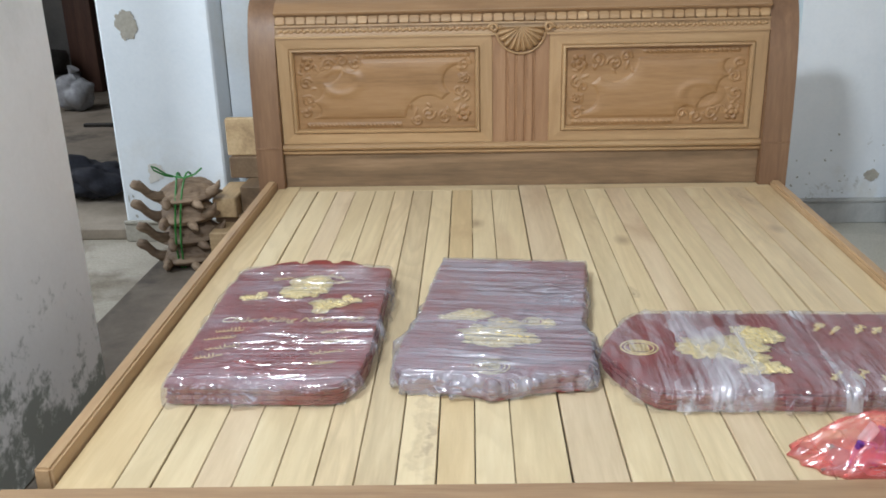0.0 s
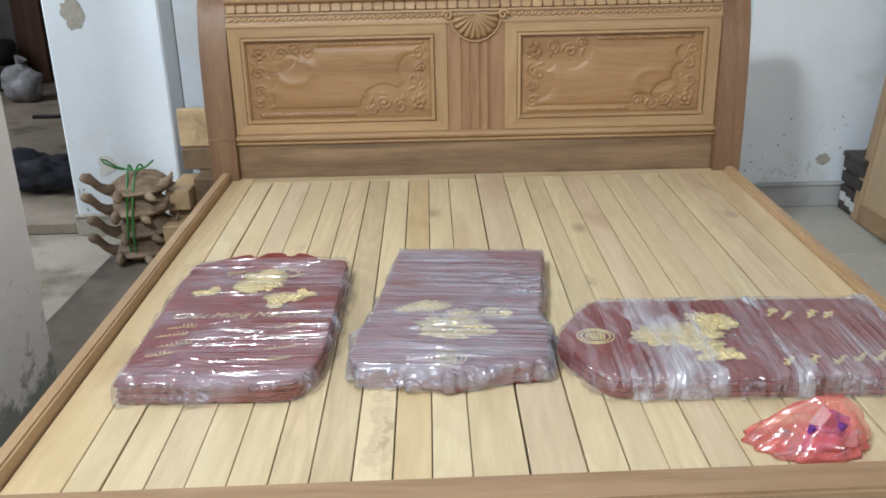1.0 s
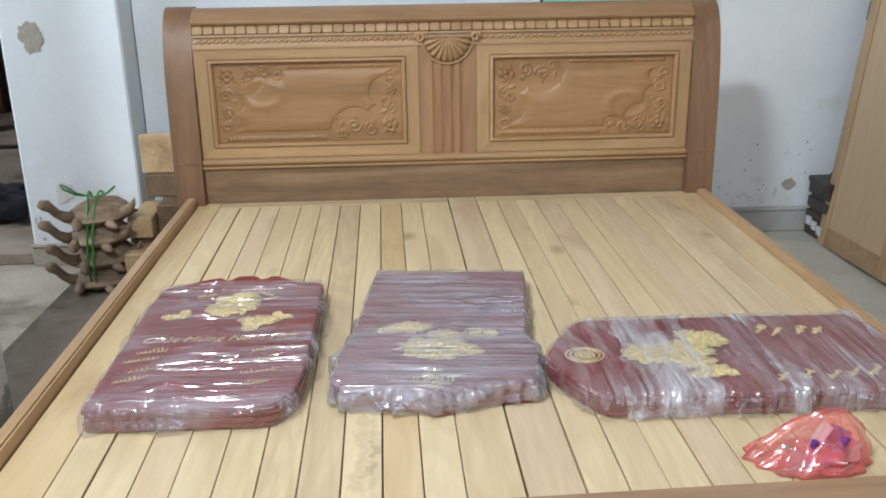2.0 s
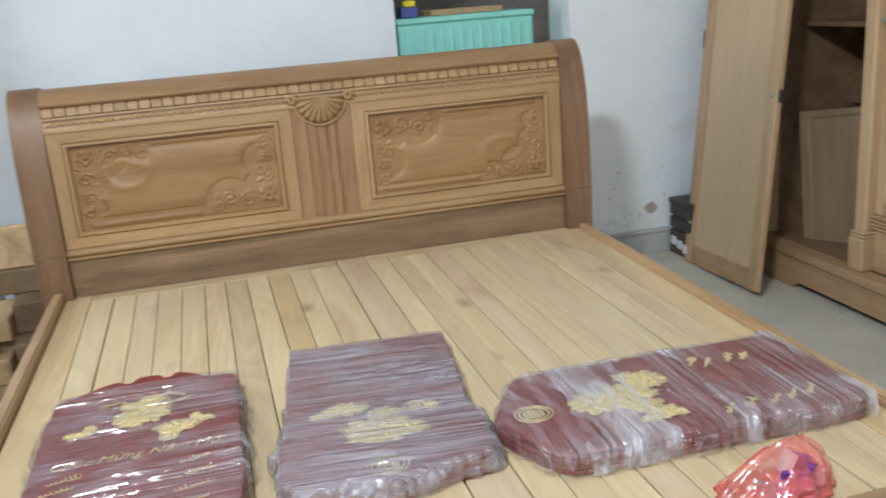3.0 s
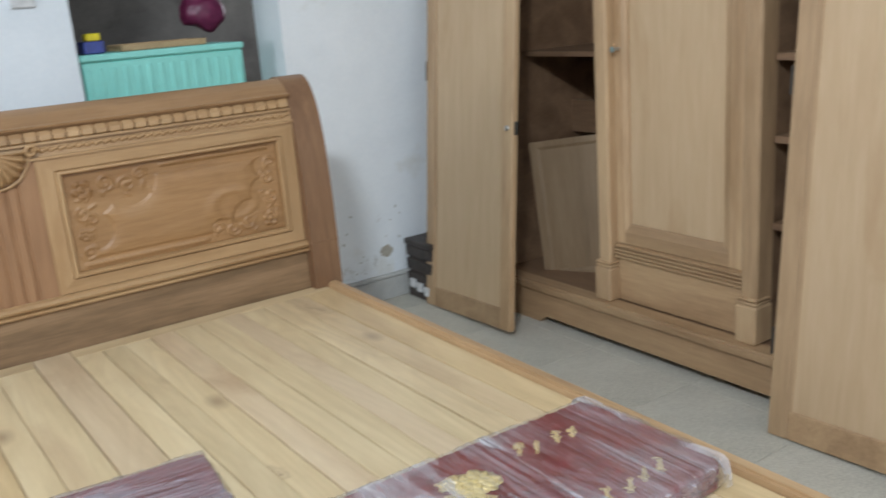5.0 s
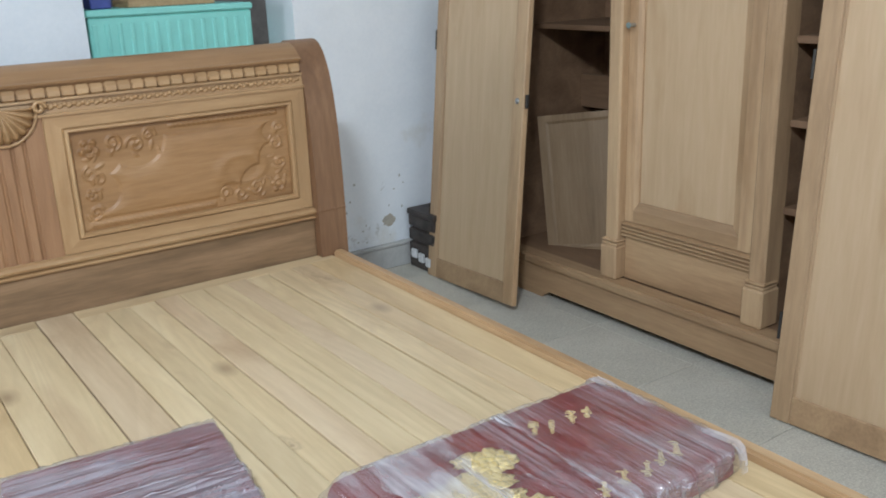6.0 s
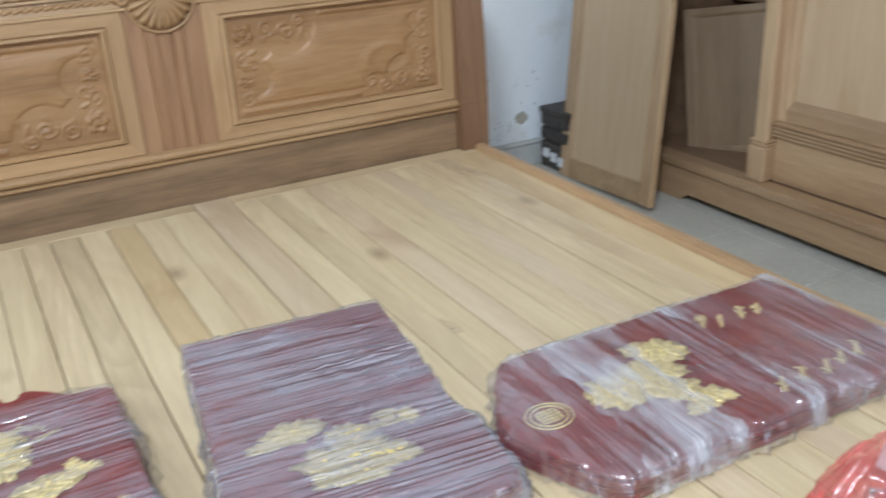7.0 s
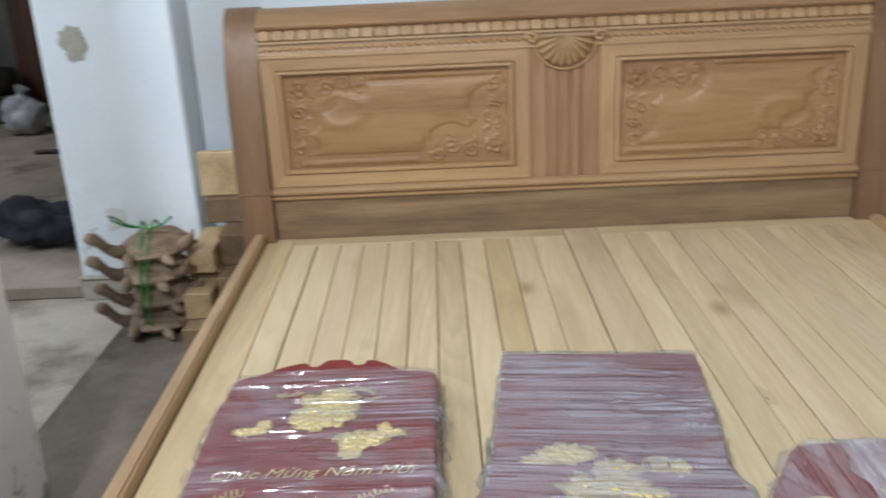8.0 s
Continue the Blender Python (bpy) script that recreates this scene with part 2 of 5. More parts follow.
SLAT = wood("pale_slat_wood", (0.51, 0.385, 0.215), (0.65, 0.515, 0.31), (0.73, 0.605, 0.39), "Y", 0.42, 1.2, 0.14, 0.10, 1.25, (0.45, 0.31, 0.18), figure=0.22)
SLAT_SWIRL = wood("pale_slat_wood_with_swirl", (0.51, 0.385, 0.215), (0.65, 0.515, 0.31), (0.73, 0.605, 0.39), "Y", 0.42, 1.2, 0.14, 0.10, 1.25, (0.45, 0.31, 0.18), figure=0.22, knot_at=(-0.24, -1.72, 0.042, 0.19, 0.6))
SLAT_KNOT = wood("pale_slat_wood_with_knot", (0.51, 0.385, 0.215), (0.65, 0.515, 0.31), (0.73, 0.605, 0.39), "Y", 0.42, 1.2, 0.14, 0.10, 1.25, (0.45, 0.31, 0.18), figure=0.22, knot_at=(0.258, -1.02, 0.022, 0.05, 0.75))
SLAT_STAIN = wood("stained_slat_wood", (0.46, 0.335, 0.19), (0.59, 0.45, 0.275), (0.68, 0.545, 0.35), "Y", 0.42, 1.2, 0.14, 0.10, 1.1, (0.38, 0.26, 0.155), figure=0.25, knot_at=(0.775, -0.17, 0.045, 0.17, 0.5))
SLATX = wood("pale_slat_wood_across", (0.46, 0.33, 0.18), (0.6, 0.455, 0.265), (0.68, 0.54, 0.33), "X", 0.42, 1.2, 0.14, 0.14, 1.25, (0.33, 0.225, 0.13), knots=False)
SLAT_PINK = wood("pinkish_slat_wood", (0.49, 0.36, 0.215), (0.615, 0.475, 0.305), (0.69, 0.555, 0.375), "Y", 0.42, 1.0, 0.14, 0.10, 1.1, (0.43, 0.29, 0.17), figure=0.16)
SLAT_TAN = wood("tan_slat_wood", (0.46, 0.325, 0.165), (0.6, 0.45, 0.25), (0.69, 0.54, 0.325), "Y", 0.42, 1.2, 0.14, 0.10, 1.25, (0.38, 0.24, 0.125), figure=0.28)
SLAT_DULL = wood("streaked_slat_wood", (0.44, 0.33, 0.19), (0.60, 0.465, 0.28), (0.70, 0.565, 0.36), "Y", 0.42, 1.6, 0.14, 0.12, 1.0, (0.38, 0.27, 0.165), figure=0.3)
RAIL = wood("rail_wood", (0.29, 0.175, 0.088), (0.42, 0.27, 0.142), (0.51, 0.345, 0.195), "Y", 0.42)
RAILX = wood("rail_wood_across", (0.26, 0.15, 0.078), (0.38, 0.24, 0.13), (0.47, 0.315, 0.18), "X", 0.42)
HEADX = wood("headboard_wood_across", (0.22, 0.12, 0.052), (0.315, 0.178, 0.082), (0.38, 0.23, 0.115), "X", 0.42, varied=0.12, flaw=(0.2, 0.1, 0.042), knots=False)
FRAMEX = wood("headboard_pale_wood_across", (0.31, 0.18, 0.08), (0.405, 0.25, 0.12), (0.47, 0.31, 0.16), "X", 0.4, varied=0.14, flaw=(0.27, 0.14, 0.055), knots=False)
FRAMEZ = wood("headboard_pale_wood_upright", (0.31, 0.18, 0.08), (0.405, 0.25, 0.12), (0.47, 0.31, 0.16), "Z", 0.4, varied=0.14, flaw=(0.27, 0.14, 0.055), knots=False)
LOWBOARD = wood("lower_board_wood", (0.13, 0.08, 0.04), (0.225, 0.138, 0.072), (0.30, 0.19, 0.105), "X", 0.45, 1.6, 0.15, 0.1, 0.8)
FLUTE = wood("fluted_board_wood", (0.21, 0.108, 0.052), (0.30, 0.162, 0.08), (0.37, 0.215, 0.112), "Z", 0.42, 2.4, 0.1, 0.1)
HEADZ = wood("headboard_wood_upright", (0.135, 0.068, 0.034), (0.205, 0.11, 0.056), (0.275, 0.158, 0.083), "Z", 0.42, varied=0.12)
CARVE = wood("carved_panel_wood", (0.22, 0.115, 0.045), (0.345, 0.19, 0.08), (0.41, 0.245, 0.115), "X", 0.4, 0.8, 0.08, 0.14, flaw=(0.22, 0.105, 0.036), knots=False)
WARDZ = wood("wardrobe_wood_upright", (0.31, 0.195, 0.105), (0.45, 0.298, 0.168), (0.53, 0.368, 0.212), "Z", 0.45, varied=0.14, flaw=(0.32, 0.19, 0.09), knots=False)
WARDY = wood("wardrobe_wood_along", (0.25, 0.152, 0.078), (0.37, 0.234, 0.127), (0.46, 0.31, 0.17), "Y", 0.45, varied=0.14, flaw=(0.25, 0.14, 0.065), knots=False)
WARDP = wood("wardrobe_panel_wood", (0.49, 0.34, 0.20), (0.54, 0.382, 0.23), (0.58, 0.42, 0.262), "Z", 0.45, 3.0, 0.08, 0.06, flaw=(0.43, 0.275, 0.145), knots=False)
# the leaning panel's shade inside the wardrobe is put into this darker wood
SHADEPANEL = wood("shaded_panel_wood", (0.16, 0.10, 0.05), (0.225, 0.15, 0.082), (0.28, 0.195, 0.115), "Z", 0.5)
# much darker than the front wood: the interior's shade is in its colour
WARDIN = wood("wardrobe_shaded_inside_wood", (0.13, 0.072, 0.038), (0.2, 0.118, 0.066), (0.27, 0.165, 0.095), "Y", 0.55)
OFFCUT = wood("offcut_wood", (0.28, 0.18, 0.09), (0.45, 0.31, 0.165), (0.57, 0.42, 0.24), "Y", 0.55, varied=0.35)
OFFCUT_DARK = wood("weathered_offcut_wood", (0.1, 0.06, 0.032), (0.18, 0.113, 0.06), (0.26, 0.175, 0.1), "Y", 0.6, varied=0.3)
LEGWOOD = wood("raw_carved_wood", (0.09, 0.052, 0.03), (0.19, 0.125, 0.075), (0.31, 0.22, 0.14), "X", 0.65, 2.0, 0.4, 0.35)
WALL = rough_surface("white_limewash", (0.70, 0.745, 0.785), (0.77, 0.81, 0.845), (0.68, 0.69, 0.68), 2.2, 0.85, 0.2, 0.6)
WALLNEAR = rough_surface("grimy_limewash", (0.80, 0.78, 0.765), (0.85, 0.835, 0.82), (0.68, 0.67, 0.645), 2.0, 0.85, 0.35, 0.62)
WALLSIDE = rough_surface("smudged_limewash", (0.74, 0.78, 0.815), (0.81, 0.845, 0.875), (0.62, 0.605, 0.55), 2.6, 0.85, 0.25, 0.6)


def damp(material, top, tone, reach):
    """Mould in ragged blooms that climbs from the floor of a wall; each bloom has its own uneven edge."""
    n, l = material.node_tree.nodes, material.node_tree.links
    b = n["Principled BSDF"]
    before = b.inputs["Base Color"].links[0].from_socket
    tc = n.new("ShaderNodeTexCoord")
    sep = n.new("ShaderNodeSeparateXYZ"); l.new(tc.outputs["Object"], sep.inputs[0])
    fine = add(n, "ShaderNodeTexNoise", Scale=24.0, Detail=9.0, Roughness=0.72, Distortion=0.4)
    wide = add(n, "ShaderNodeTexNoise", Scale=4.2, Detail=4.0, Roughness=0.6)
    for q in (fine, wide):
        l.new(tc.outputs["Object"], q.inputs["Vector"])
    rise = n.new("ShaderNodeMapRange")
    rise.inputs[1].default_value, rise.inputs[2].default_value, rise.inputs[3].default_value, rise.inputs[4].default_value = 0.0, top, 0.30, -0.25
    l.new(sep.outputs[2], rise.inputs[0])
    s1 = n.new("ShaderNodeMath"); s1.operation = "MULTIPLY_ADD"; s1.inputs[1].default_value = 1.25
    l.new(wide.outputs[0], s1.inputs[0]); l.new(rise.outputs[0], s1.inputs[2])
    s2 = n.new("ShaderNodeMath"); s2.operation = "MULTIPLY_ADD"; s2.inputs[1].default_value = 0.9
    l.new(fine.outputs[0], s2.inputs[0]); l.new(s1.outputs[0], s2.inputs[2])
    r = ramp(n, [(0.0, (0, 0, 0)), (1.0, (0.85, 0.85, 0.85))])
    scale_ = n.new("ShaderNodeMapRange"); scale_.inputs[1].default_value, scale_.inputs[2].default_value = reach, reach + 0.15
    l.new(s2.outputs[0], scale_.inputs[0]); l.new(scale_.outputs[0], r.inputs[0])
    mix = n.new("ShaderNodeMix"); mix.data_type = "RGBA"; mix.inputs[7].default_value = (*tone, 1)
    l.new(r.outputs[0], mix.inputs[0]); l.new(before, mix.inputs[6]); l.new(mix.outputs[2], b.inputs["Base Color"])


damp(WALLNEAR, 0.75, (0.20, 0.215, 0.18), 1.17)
damp(WALLSIDE, 0.5, (0.36, 0.35, 0.31), 1.3)
BASE = rough_surface("grey_cement_skirting", (0.36, 0.36, 0.35), (0.46, 0.46, 0.44), (0.25, 0.24, 0.22), 5.0, 0.8, 0.3, 0.58)
FLOOR = rough_surface("pale_speckled_floor", (0.47, 0.45, 0.385), (0.56, 0.535, 0.46), (0.38, 0.355, 0.295), 2.5, 0.6, 0.2, 0.62, 170.0, 0.75)
LEFTFLOOR = rough_surface("pale_tan_cement", (0.36, 0.32, 0.255), (0.44, 0.395, 0.325), (0.2, 0.165, 0.12), 3.5, 0.75, 0.25, 0.5, 90.0, 0.5)
DARKFLOOR = rough_surface("dark_brown_floor", (0.105, 0.082, 0.06), (0.165, 0.132, 0.1), (0.06, 0.046, 0.034), 5.0, 0.75, 0.35, 0.5)
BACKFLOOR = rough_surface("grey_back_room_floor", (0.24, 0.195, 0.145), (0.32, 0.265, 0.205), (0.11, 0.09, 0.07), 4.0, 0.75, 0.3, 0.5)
# plaster of the two dim rooms: their gloom is put into the colour
DIMWALL = rough_surface("dim_room_plaster", (0.15, 0.14, 0.13), (0.23, 0.215, 0.195), (0.09, 0.08, 0.07), 3.0, 0.85, 0.3, 0.55)
CEIL = rough_surface("ceiling_plaster", (0.70, 0.71, 0.72), (0.78, 0.79, 0.80), (0.6, 0.6, 0.58), 1.5, 0.9, 0.15, 0.65)
MOULD = plain("grey_green_mould", (0.40, 0.405, 0.37), 0.95, 0, 0.0, 60, 0.3)
STAIN = plain("bare_cement_patch", (0.40, 0.37, 0.31), 0.9, 0, 0.5, 50, 0.15)
BASESTAIN = plain("tan_damp_stain", (0.66, 0.635, 0.59), 0.9, 0, 0.3, 30, 0.08)
LACQUER = plain("dark_red_lacquer", (0.21, 0.026, 0.024), 0.3, 0, 0.0, 30, 0.25)
GOLD = plain("gold_paint", (0.82, 0.66, 0.30), 0.3, 0.35, 0.4, 160, 0.2)
FILM_A = film("clear_wrap_across", (0.66, 0.65, 0.74), 0.03, 0.36, cover=(0.47, 0.66), gloss_mix=0.14)
FILM_B = film("clear_wrap_milky", (0.56, 0.56, 0.64), 0.2, 0.5, cover=(0.42, 0.64), gloss_mix=0.16, patchy=3.0)
FILM_C = film("clear_wrap_lengthwise", (0.74, 0.73, 0.78), 0.05, 0.36, "Y", cover=(0.46, 0.66), turn=0.12, gloss_mix=0.13, bump=0.8)
FILM_FOLD = film("doubled_wrap", (0.78, 0.77, 0.82), 0.0, 0.62, "Y", cover=(0.40, 0.62), turn=0.1, gloss_mix=0.06, patchy=4.0)
BAG = film("thin_red_plastic", (0.95, 0.14, 0.13), 0.2, 0.55, "X", 0.2, 0.6, cover=(0.38, 0.62), gloss_mix=0.06, patchy=5.0)
CYAN = plain("turquoise_plastic", (0.28, 0.70, 0.63), 0.4, 0, 0.05, 12, 0.05)
STEEL = plain("dull_steel", (0.5, 0.5, 0.5), 0.3, 0.9)
IRON = plain("dark_iron", (0.05, 0.045, 0.04), 0.55, 0.6)
BLACK = plain("black_cloth", (0.012, 0.012, 0.018), 0.9, 0, 0.5, 80, 0.4)
STRING = plain("green_twine", (0.03, 0.20, 0.035), 0.5)
CRATE = plain("dark_crate_plastic", (0.045, 0.035, 0.03), 0.5, 0, 0.1, 25, 0.5)
PALE = plain("pale_paper", (0.6, 0.6, 0.6), 0.6)
# the sack is white; its grey stands for the dim room it lies in
SACKING = plain("dimmed_white_plastic", (0.34, 0.34, 0.35), 0.5, 0, 0.3, 25, 0.25)
YELLOW = plain("yellow_plastic", (0.75, 0.62, 0.02), 0.4)
BLUE = plain("blue_plastic", (0.05, 0.07, 0.28), 0.4)
PURPLE = plain("purple_foil", (0.13, 0.04, 0.26), 0.25, 0.2, 0.2, 60, 0.6)
MAROON = plain("maroon_plastic", (0.2, 0.03, 0.09), 0.4)
DARKDOOR = wood("dark_door_wood", (0.05, 0.02, 0.012), (0.09, 0.038, 0.022), (0.13, 0.06, 0.035), "Z", 0.5)

# ---- helpers for meshes ----


def part(name, bm, material, parent=None, label="", smooth=False):
    """Links a bmesh as one mesh object, under a thing or a part."""
    me = bpy.data.meshes.new(name)
    bmesh.ops.recalc_face_normals(bm, faces=bm.faces)
    if smooth:
        for f in bm.faces:
            f.smooth = True
    bm.to_mesh(me)
    bm.free()
    me.materials.append(material)
    ob = new(name, me)
    if parent:
        ob.parent = parent
    if label:
        ob["label"] = label
    return ob


def thing(name, at, label, category, group="", kind="", rz=0.0):
    ob = new(name)
    ob.matrix_world = pose(*at, 0, 0, rz)
    ob.empty_display_size = 0.1
    return tagged(ob, label, category, group, kind)


def box(x0, x1, y0, y1, z0, z1, bevel=0.0, bm=None, segments=1):
    bm = bm or bmesh.new()
    vs = bmesh.ops.create_cube(bm, size=1.0)["verts"]
    for v in vs:
        v.co = Vector(((x0 + x1) / 2 + v.co.x * (x1 - x0), (y0 + y1) / 2 + v.co.y * (y1 - y0), (z0 + z1) / 2 + v.co.z * (z1 - z0)))
    if bevel:
        es = {e for v in vs for e in v.link_edges}
        bmesh.ops.bevel(bm, geom=list(es), offset=bevel, segments=segments, affect="EDGES", clamp_overlap=True)
    return bm


def prism(outline, a, b, axis="X", bm=None, bevel=0.0):
    """An outline of (u, v) pairs drawn out from a to b along an axis: X takes (y, z), Y takes (x, z), Z takes (x, y)."""
    bm = bm or bmesh.new()
    put = {"X": lambda u, v, w: (w, u, v), "Y": lambda u, v, w: (u, w, v), "Z": lambda u, v, w: (u, v, w)}[axis]
    v0 = [bm.verts.new(put(u, v, a)) for u, v in outline]
    v1 = [bm.verts.new(put(u, v, b)) for u, v in outline]
    k = len(outline)
    f0, f1 = bm.faces.new(v0), bm.faces.new(v1)
    for i in range(k):
        bm.faces.new((v0[i], v0[(i + 1) % k], v1[(i + 1) % k], v1[i]))
    if bevel:
        bmesh.ops.bevel(bm, geom=list(set(f0.edges) | set(f1.edges)), offset=bevel, segments=2, affect="EDGES", clamp_overlap=True)
    return bm


def tube(points, radius, bm=None, sides=8, taper=None):
    """A round bar along a line of points."""
    bm = bm or bmesh.new()
    pts = [Vector(p) for p in points]
    rings = []
    for i, p in enumerate(pts):
        d = (pts[min(i + 1, len(pts) - 1)] - pts[max(i - 1, 0)]).normalized()
        u = d.orthogonal().normalized() if i == 0 else (u - d * u.dot(d)).normalized()
        w = d.cross(u)
        r = radius * (taper[i] if taper else 1)
        rings.append([bm.verts.new(p + (u * math.cos(a) + w * math.sin(a)) * r) for a in (2 * math.pi * j / sides for j in range(sides))])
    for a, b in zip(rings, rings[1:]):
        for j in range(sides):
            bm.faces.new((a[j], a[(j + 1) % sides], b[(j + 1) % sides], b[j]))
    bm.faces.new(rings[0]); bm.faces.new(rings[-1])
    return bm


def blob(at, size, seed=0.0, rough=0.25, bm=None, sub=3, freq=3.0, spread=(1, 1, 1)):
    """An uneven rounded lump."""
    bm = bm or bmesh.new()
    vs = bmesh.ops.create_icosphere(bm, subdivisions=sub, radius=1.0)["verts"]
    for v in vs:
        k = 1 + rough * noise.fractal(v.co * freq * 0.4 + Vector((seed, seed * 2, 0)), 0.8, 2.0, 4)
        v.co = Vector(at) + Vector((v.co.x * size[0], v.co.y * size[1], v.co.z * size[2])) * k
    return bm

# ---- the room ----


def setting(name, bm, material, label):
    return tagged(part(name, bm, material), label, "", "", "structure")


WY = 0.82  # face of the wall behind the bed
floor = setting("floor", box(-3.4, 2.75, -6.0, WY + 0.26, -0.1, -0.005), BASE, "grey mortar bed under the floor")
setting("floor_cement", box(-3.4, 0.5, -6.0, WY + 0.26, -0.0045, 0.0), LEFTFLOOR, "pale tan cement floor, worn and dusty")
tile_mesh = None
for i in range(5):
    for j in range(15):
        if tile_mesh is None:
            t_ = part("tile", box(0, 0.4485, 0, 0.4535, 0, 0.0045, 0.0008), FLOOR, floor)
            tile_mesh = t_.data
        else:
            t_ = new("tile", tile_mesh)
            t_.parent = floor
        t_.location = (0.502 + i * 0.4505, 0.64 - j * 0.4555, -0.0045)
# darker brown strip of floor beside and under the bed
setting("floor_strip", box(-1.53, 1.0, -2.4, 0.62, 0.0, 0.004), DARKFLOOR, "dark brown mottled strip of cement floor")
setting("ceiling", box(-3.4, 2.75, -6.0, WY, 3.3, 3.42), CEIL, "pale plaster ceiling")
# back wall, with a doorway at either end of the bed
setting("wall_back", box(-1.28, 0.452, WY, WY + 0.25, 0.0, 3.3), WALL, "white limewashed wall behind the bed")
setting("wall_back_side", box(1.245, 2.75, WY, WY + 0.25, 0.0, 3.3), WALLSIDE, "white limewashed wall with stains and scuffs")
setting("wall_back_lintel", box(0.452, 1.245, WY, WY + 0.25, 2.1, 3.3), WALL, "white limewashed wall over the doorway")
setting("pillar", box(-1.765, -1.285, 0.63, WY + 0.25, 0.0, 3.3, 0.008), WALL, "white limewashed pillar with a bare patch")
setting("wall_back_far", box(-3.4, -2.75, 0.63, WY + 0.25, 0.0, 3.3), WALL, "white limewashed wall beside the dark doorway")
setting("wall_back_far_lintel", box(-2.75, -1.765, 0.63, WY + 0.25, 2.2, 3.3), WALL, "white limewashed wall over the dark doorway")
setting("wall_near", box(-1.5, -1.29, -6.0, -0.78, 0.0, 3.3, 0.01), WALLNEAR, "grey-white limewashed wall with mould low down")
# side wall out of view; its window gap is added for the passage lamp
for nm, bm_ in (("wall_side", box(-3.5, -3.4, -6.0, -0.9, 0.0, 3.3)), ("wall_side_end", box(-3.5, -3.4, 0.3, WY + 0.25, 0.0, 3.3)), ("wall_side_sill", box(-3.5, -3.4, -0.9, 0.3, 0.0, 1.0)), ("wall_side_lintel", box(-3.5, -3.4, -0.9, 0.3, 2.2, 3.3))):
    setting(nm, bm_, WALL, "white limewashed side wall round an added window gap")
setting("wall_right", box(2.6, 2.75, -6.0, WY, 0.0, 3.3), WALL, "white limewashed wall behind the wardrobe")
# open front is made up, out of view, as the fill lamp's opening
setting("wall_front", box(-3.4, -1.2, -6.12, -6.0, 0.0, 3.3), WALL, "white limewashed wall beside the added open front, out of view")
setting("wall_front_lintel", box(-1.2, 2.75, -6.12, -6.0, 2.95, 3.3), WALL, "white limewashed wall over the added open front, out of view")
setting("baseboard", box(1.25, 2.6, WY - 0.018, WY, 0.0, 0.10, 0.004), BASE, "grey cement skirting at the foot of the wall")
setting("baseboard_cap", box(1.25, 2.6, WY - 0.026, WY, 0.10, 0.118, 0.005), BASE, "rounded cement cap of the skirting")
setting("pillar_trim", box(-1.772, -1.279, 0.612, 0.63, 0.0, 0.085, 0.004), STAIN, "chipped cement skirting on the pillar")
setting("pillar_trim_cap", box(-1.774, -1.277, 0.606, 0.63, 0.085, 0.10, 0.004), STAIN, "chipped cap of the pillar skirting")
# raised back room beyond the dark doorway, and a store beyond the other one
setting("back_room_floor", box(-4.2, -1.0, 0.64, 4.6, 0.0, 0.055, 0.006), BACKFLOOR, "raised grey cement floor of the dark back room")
setting("back_room_wall", box(-4.2, -1.0, 4.6, 4.7, 0.0, 3.0), DIMWALL, "grey wall of the back room, coloured for its gloom")
# window gap added, unseen, for the lamp that brightens the back room
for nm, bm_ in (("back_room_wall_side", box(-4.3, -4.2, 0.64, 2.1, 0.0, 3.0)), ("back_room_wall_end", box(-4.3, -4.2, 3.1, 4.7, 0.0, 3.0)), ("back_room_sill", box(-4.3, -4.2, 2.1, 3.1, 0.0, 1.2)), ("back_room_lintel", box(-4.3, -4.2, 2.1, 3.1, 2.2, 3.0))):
    setting(nm, bm_, DIMWALL, "grey side wall of the back room, coloured for its gloom, with an added window gap")
setting("back_room_partition", box(-1.0, -0.9, 1.08, 4.7, 0.0, 3.0), DIMWALL, "grey partition of the back room, coloured for its gloom")
setting("back_room_ceiling", box(-4.3, -0.9, 1.07, 4.7, 3.0, 3.1), DIMWALL, "grey ceiling of the back room, coloured for its gloom")
setting("floor_edge", box(0.502, 2.7545, 1.095, 1.11, -0.0045, 0.0), LEFTFLOOR, "cement edge at the doorway")
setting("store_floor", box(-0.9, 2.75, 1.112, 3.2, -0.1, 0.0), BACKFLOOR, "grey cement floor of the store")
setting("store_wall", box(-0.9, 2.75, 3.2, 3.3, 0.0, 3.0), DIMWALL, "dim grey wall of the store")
# window gap added, unseen, for the lamp that brightens the store
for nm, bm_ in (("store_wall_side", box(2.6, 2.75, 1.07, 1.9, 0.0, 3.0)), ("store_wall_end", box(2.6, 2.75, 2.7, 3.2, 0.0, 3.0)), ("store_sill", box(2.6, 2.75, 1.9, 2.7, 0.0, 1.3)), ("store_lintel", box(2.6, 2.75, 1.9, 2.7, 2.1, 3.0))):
    setting(nm, bm_, DIMWALL, "dim grey side wall of the store round an added window gap")
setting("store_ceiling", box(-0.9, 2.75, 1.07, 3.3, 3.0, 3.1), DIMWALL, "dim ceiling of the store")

# ---- the bed ----
bed = thing("bed", (0, 0, 0), "large unvarnished wooden sleigh bed with carved headboard and bare slats", "bed")
FAR = (-0.893, -0.813, -0.738, -0.667, -0.598, -0.524, -0.453, -0.385, -0.315, -0.244, -0.172, -0.102, -0.001, 0.099, 0.172, 0.236, 0.308, 0.379, 0.452, 0.527, 0.589, 0.66, 0.734, 0.808, 0.905)
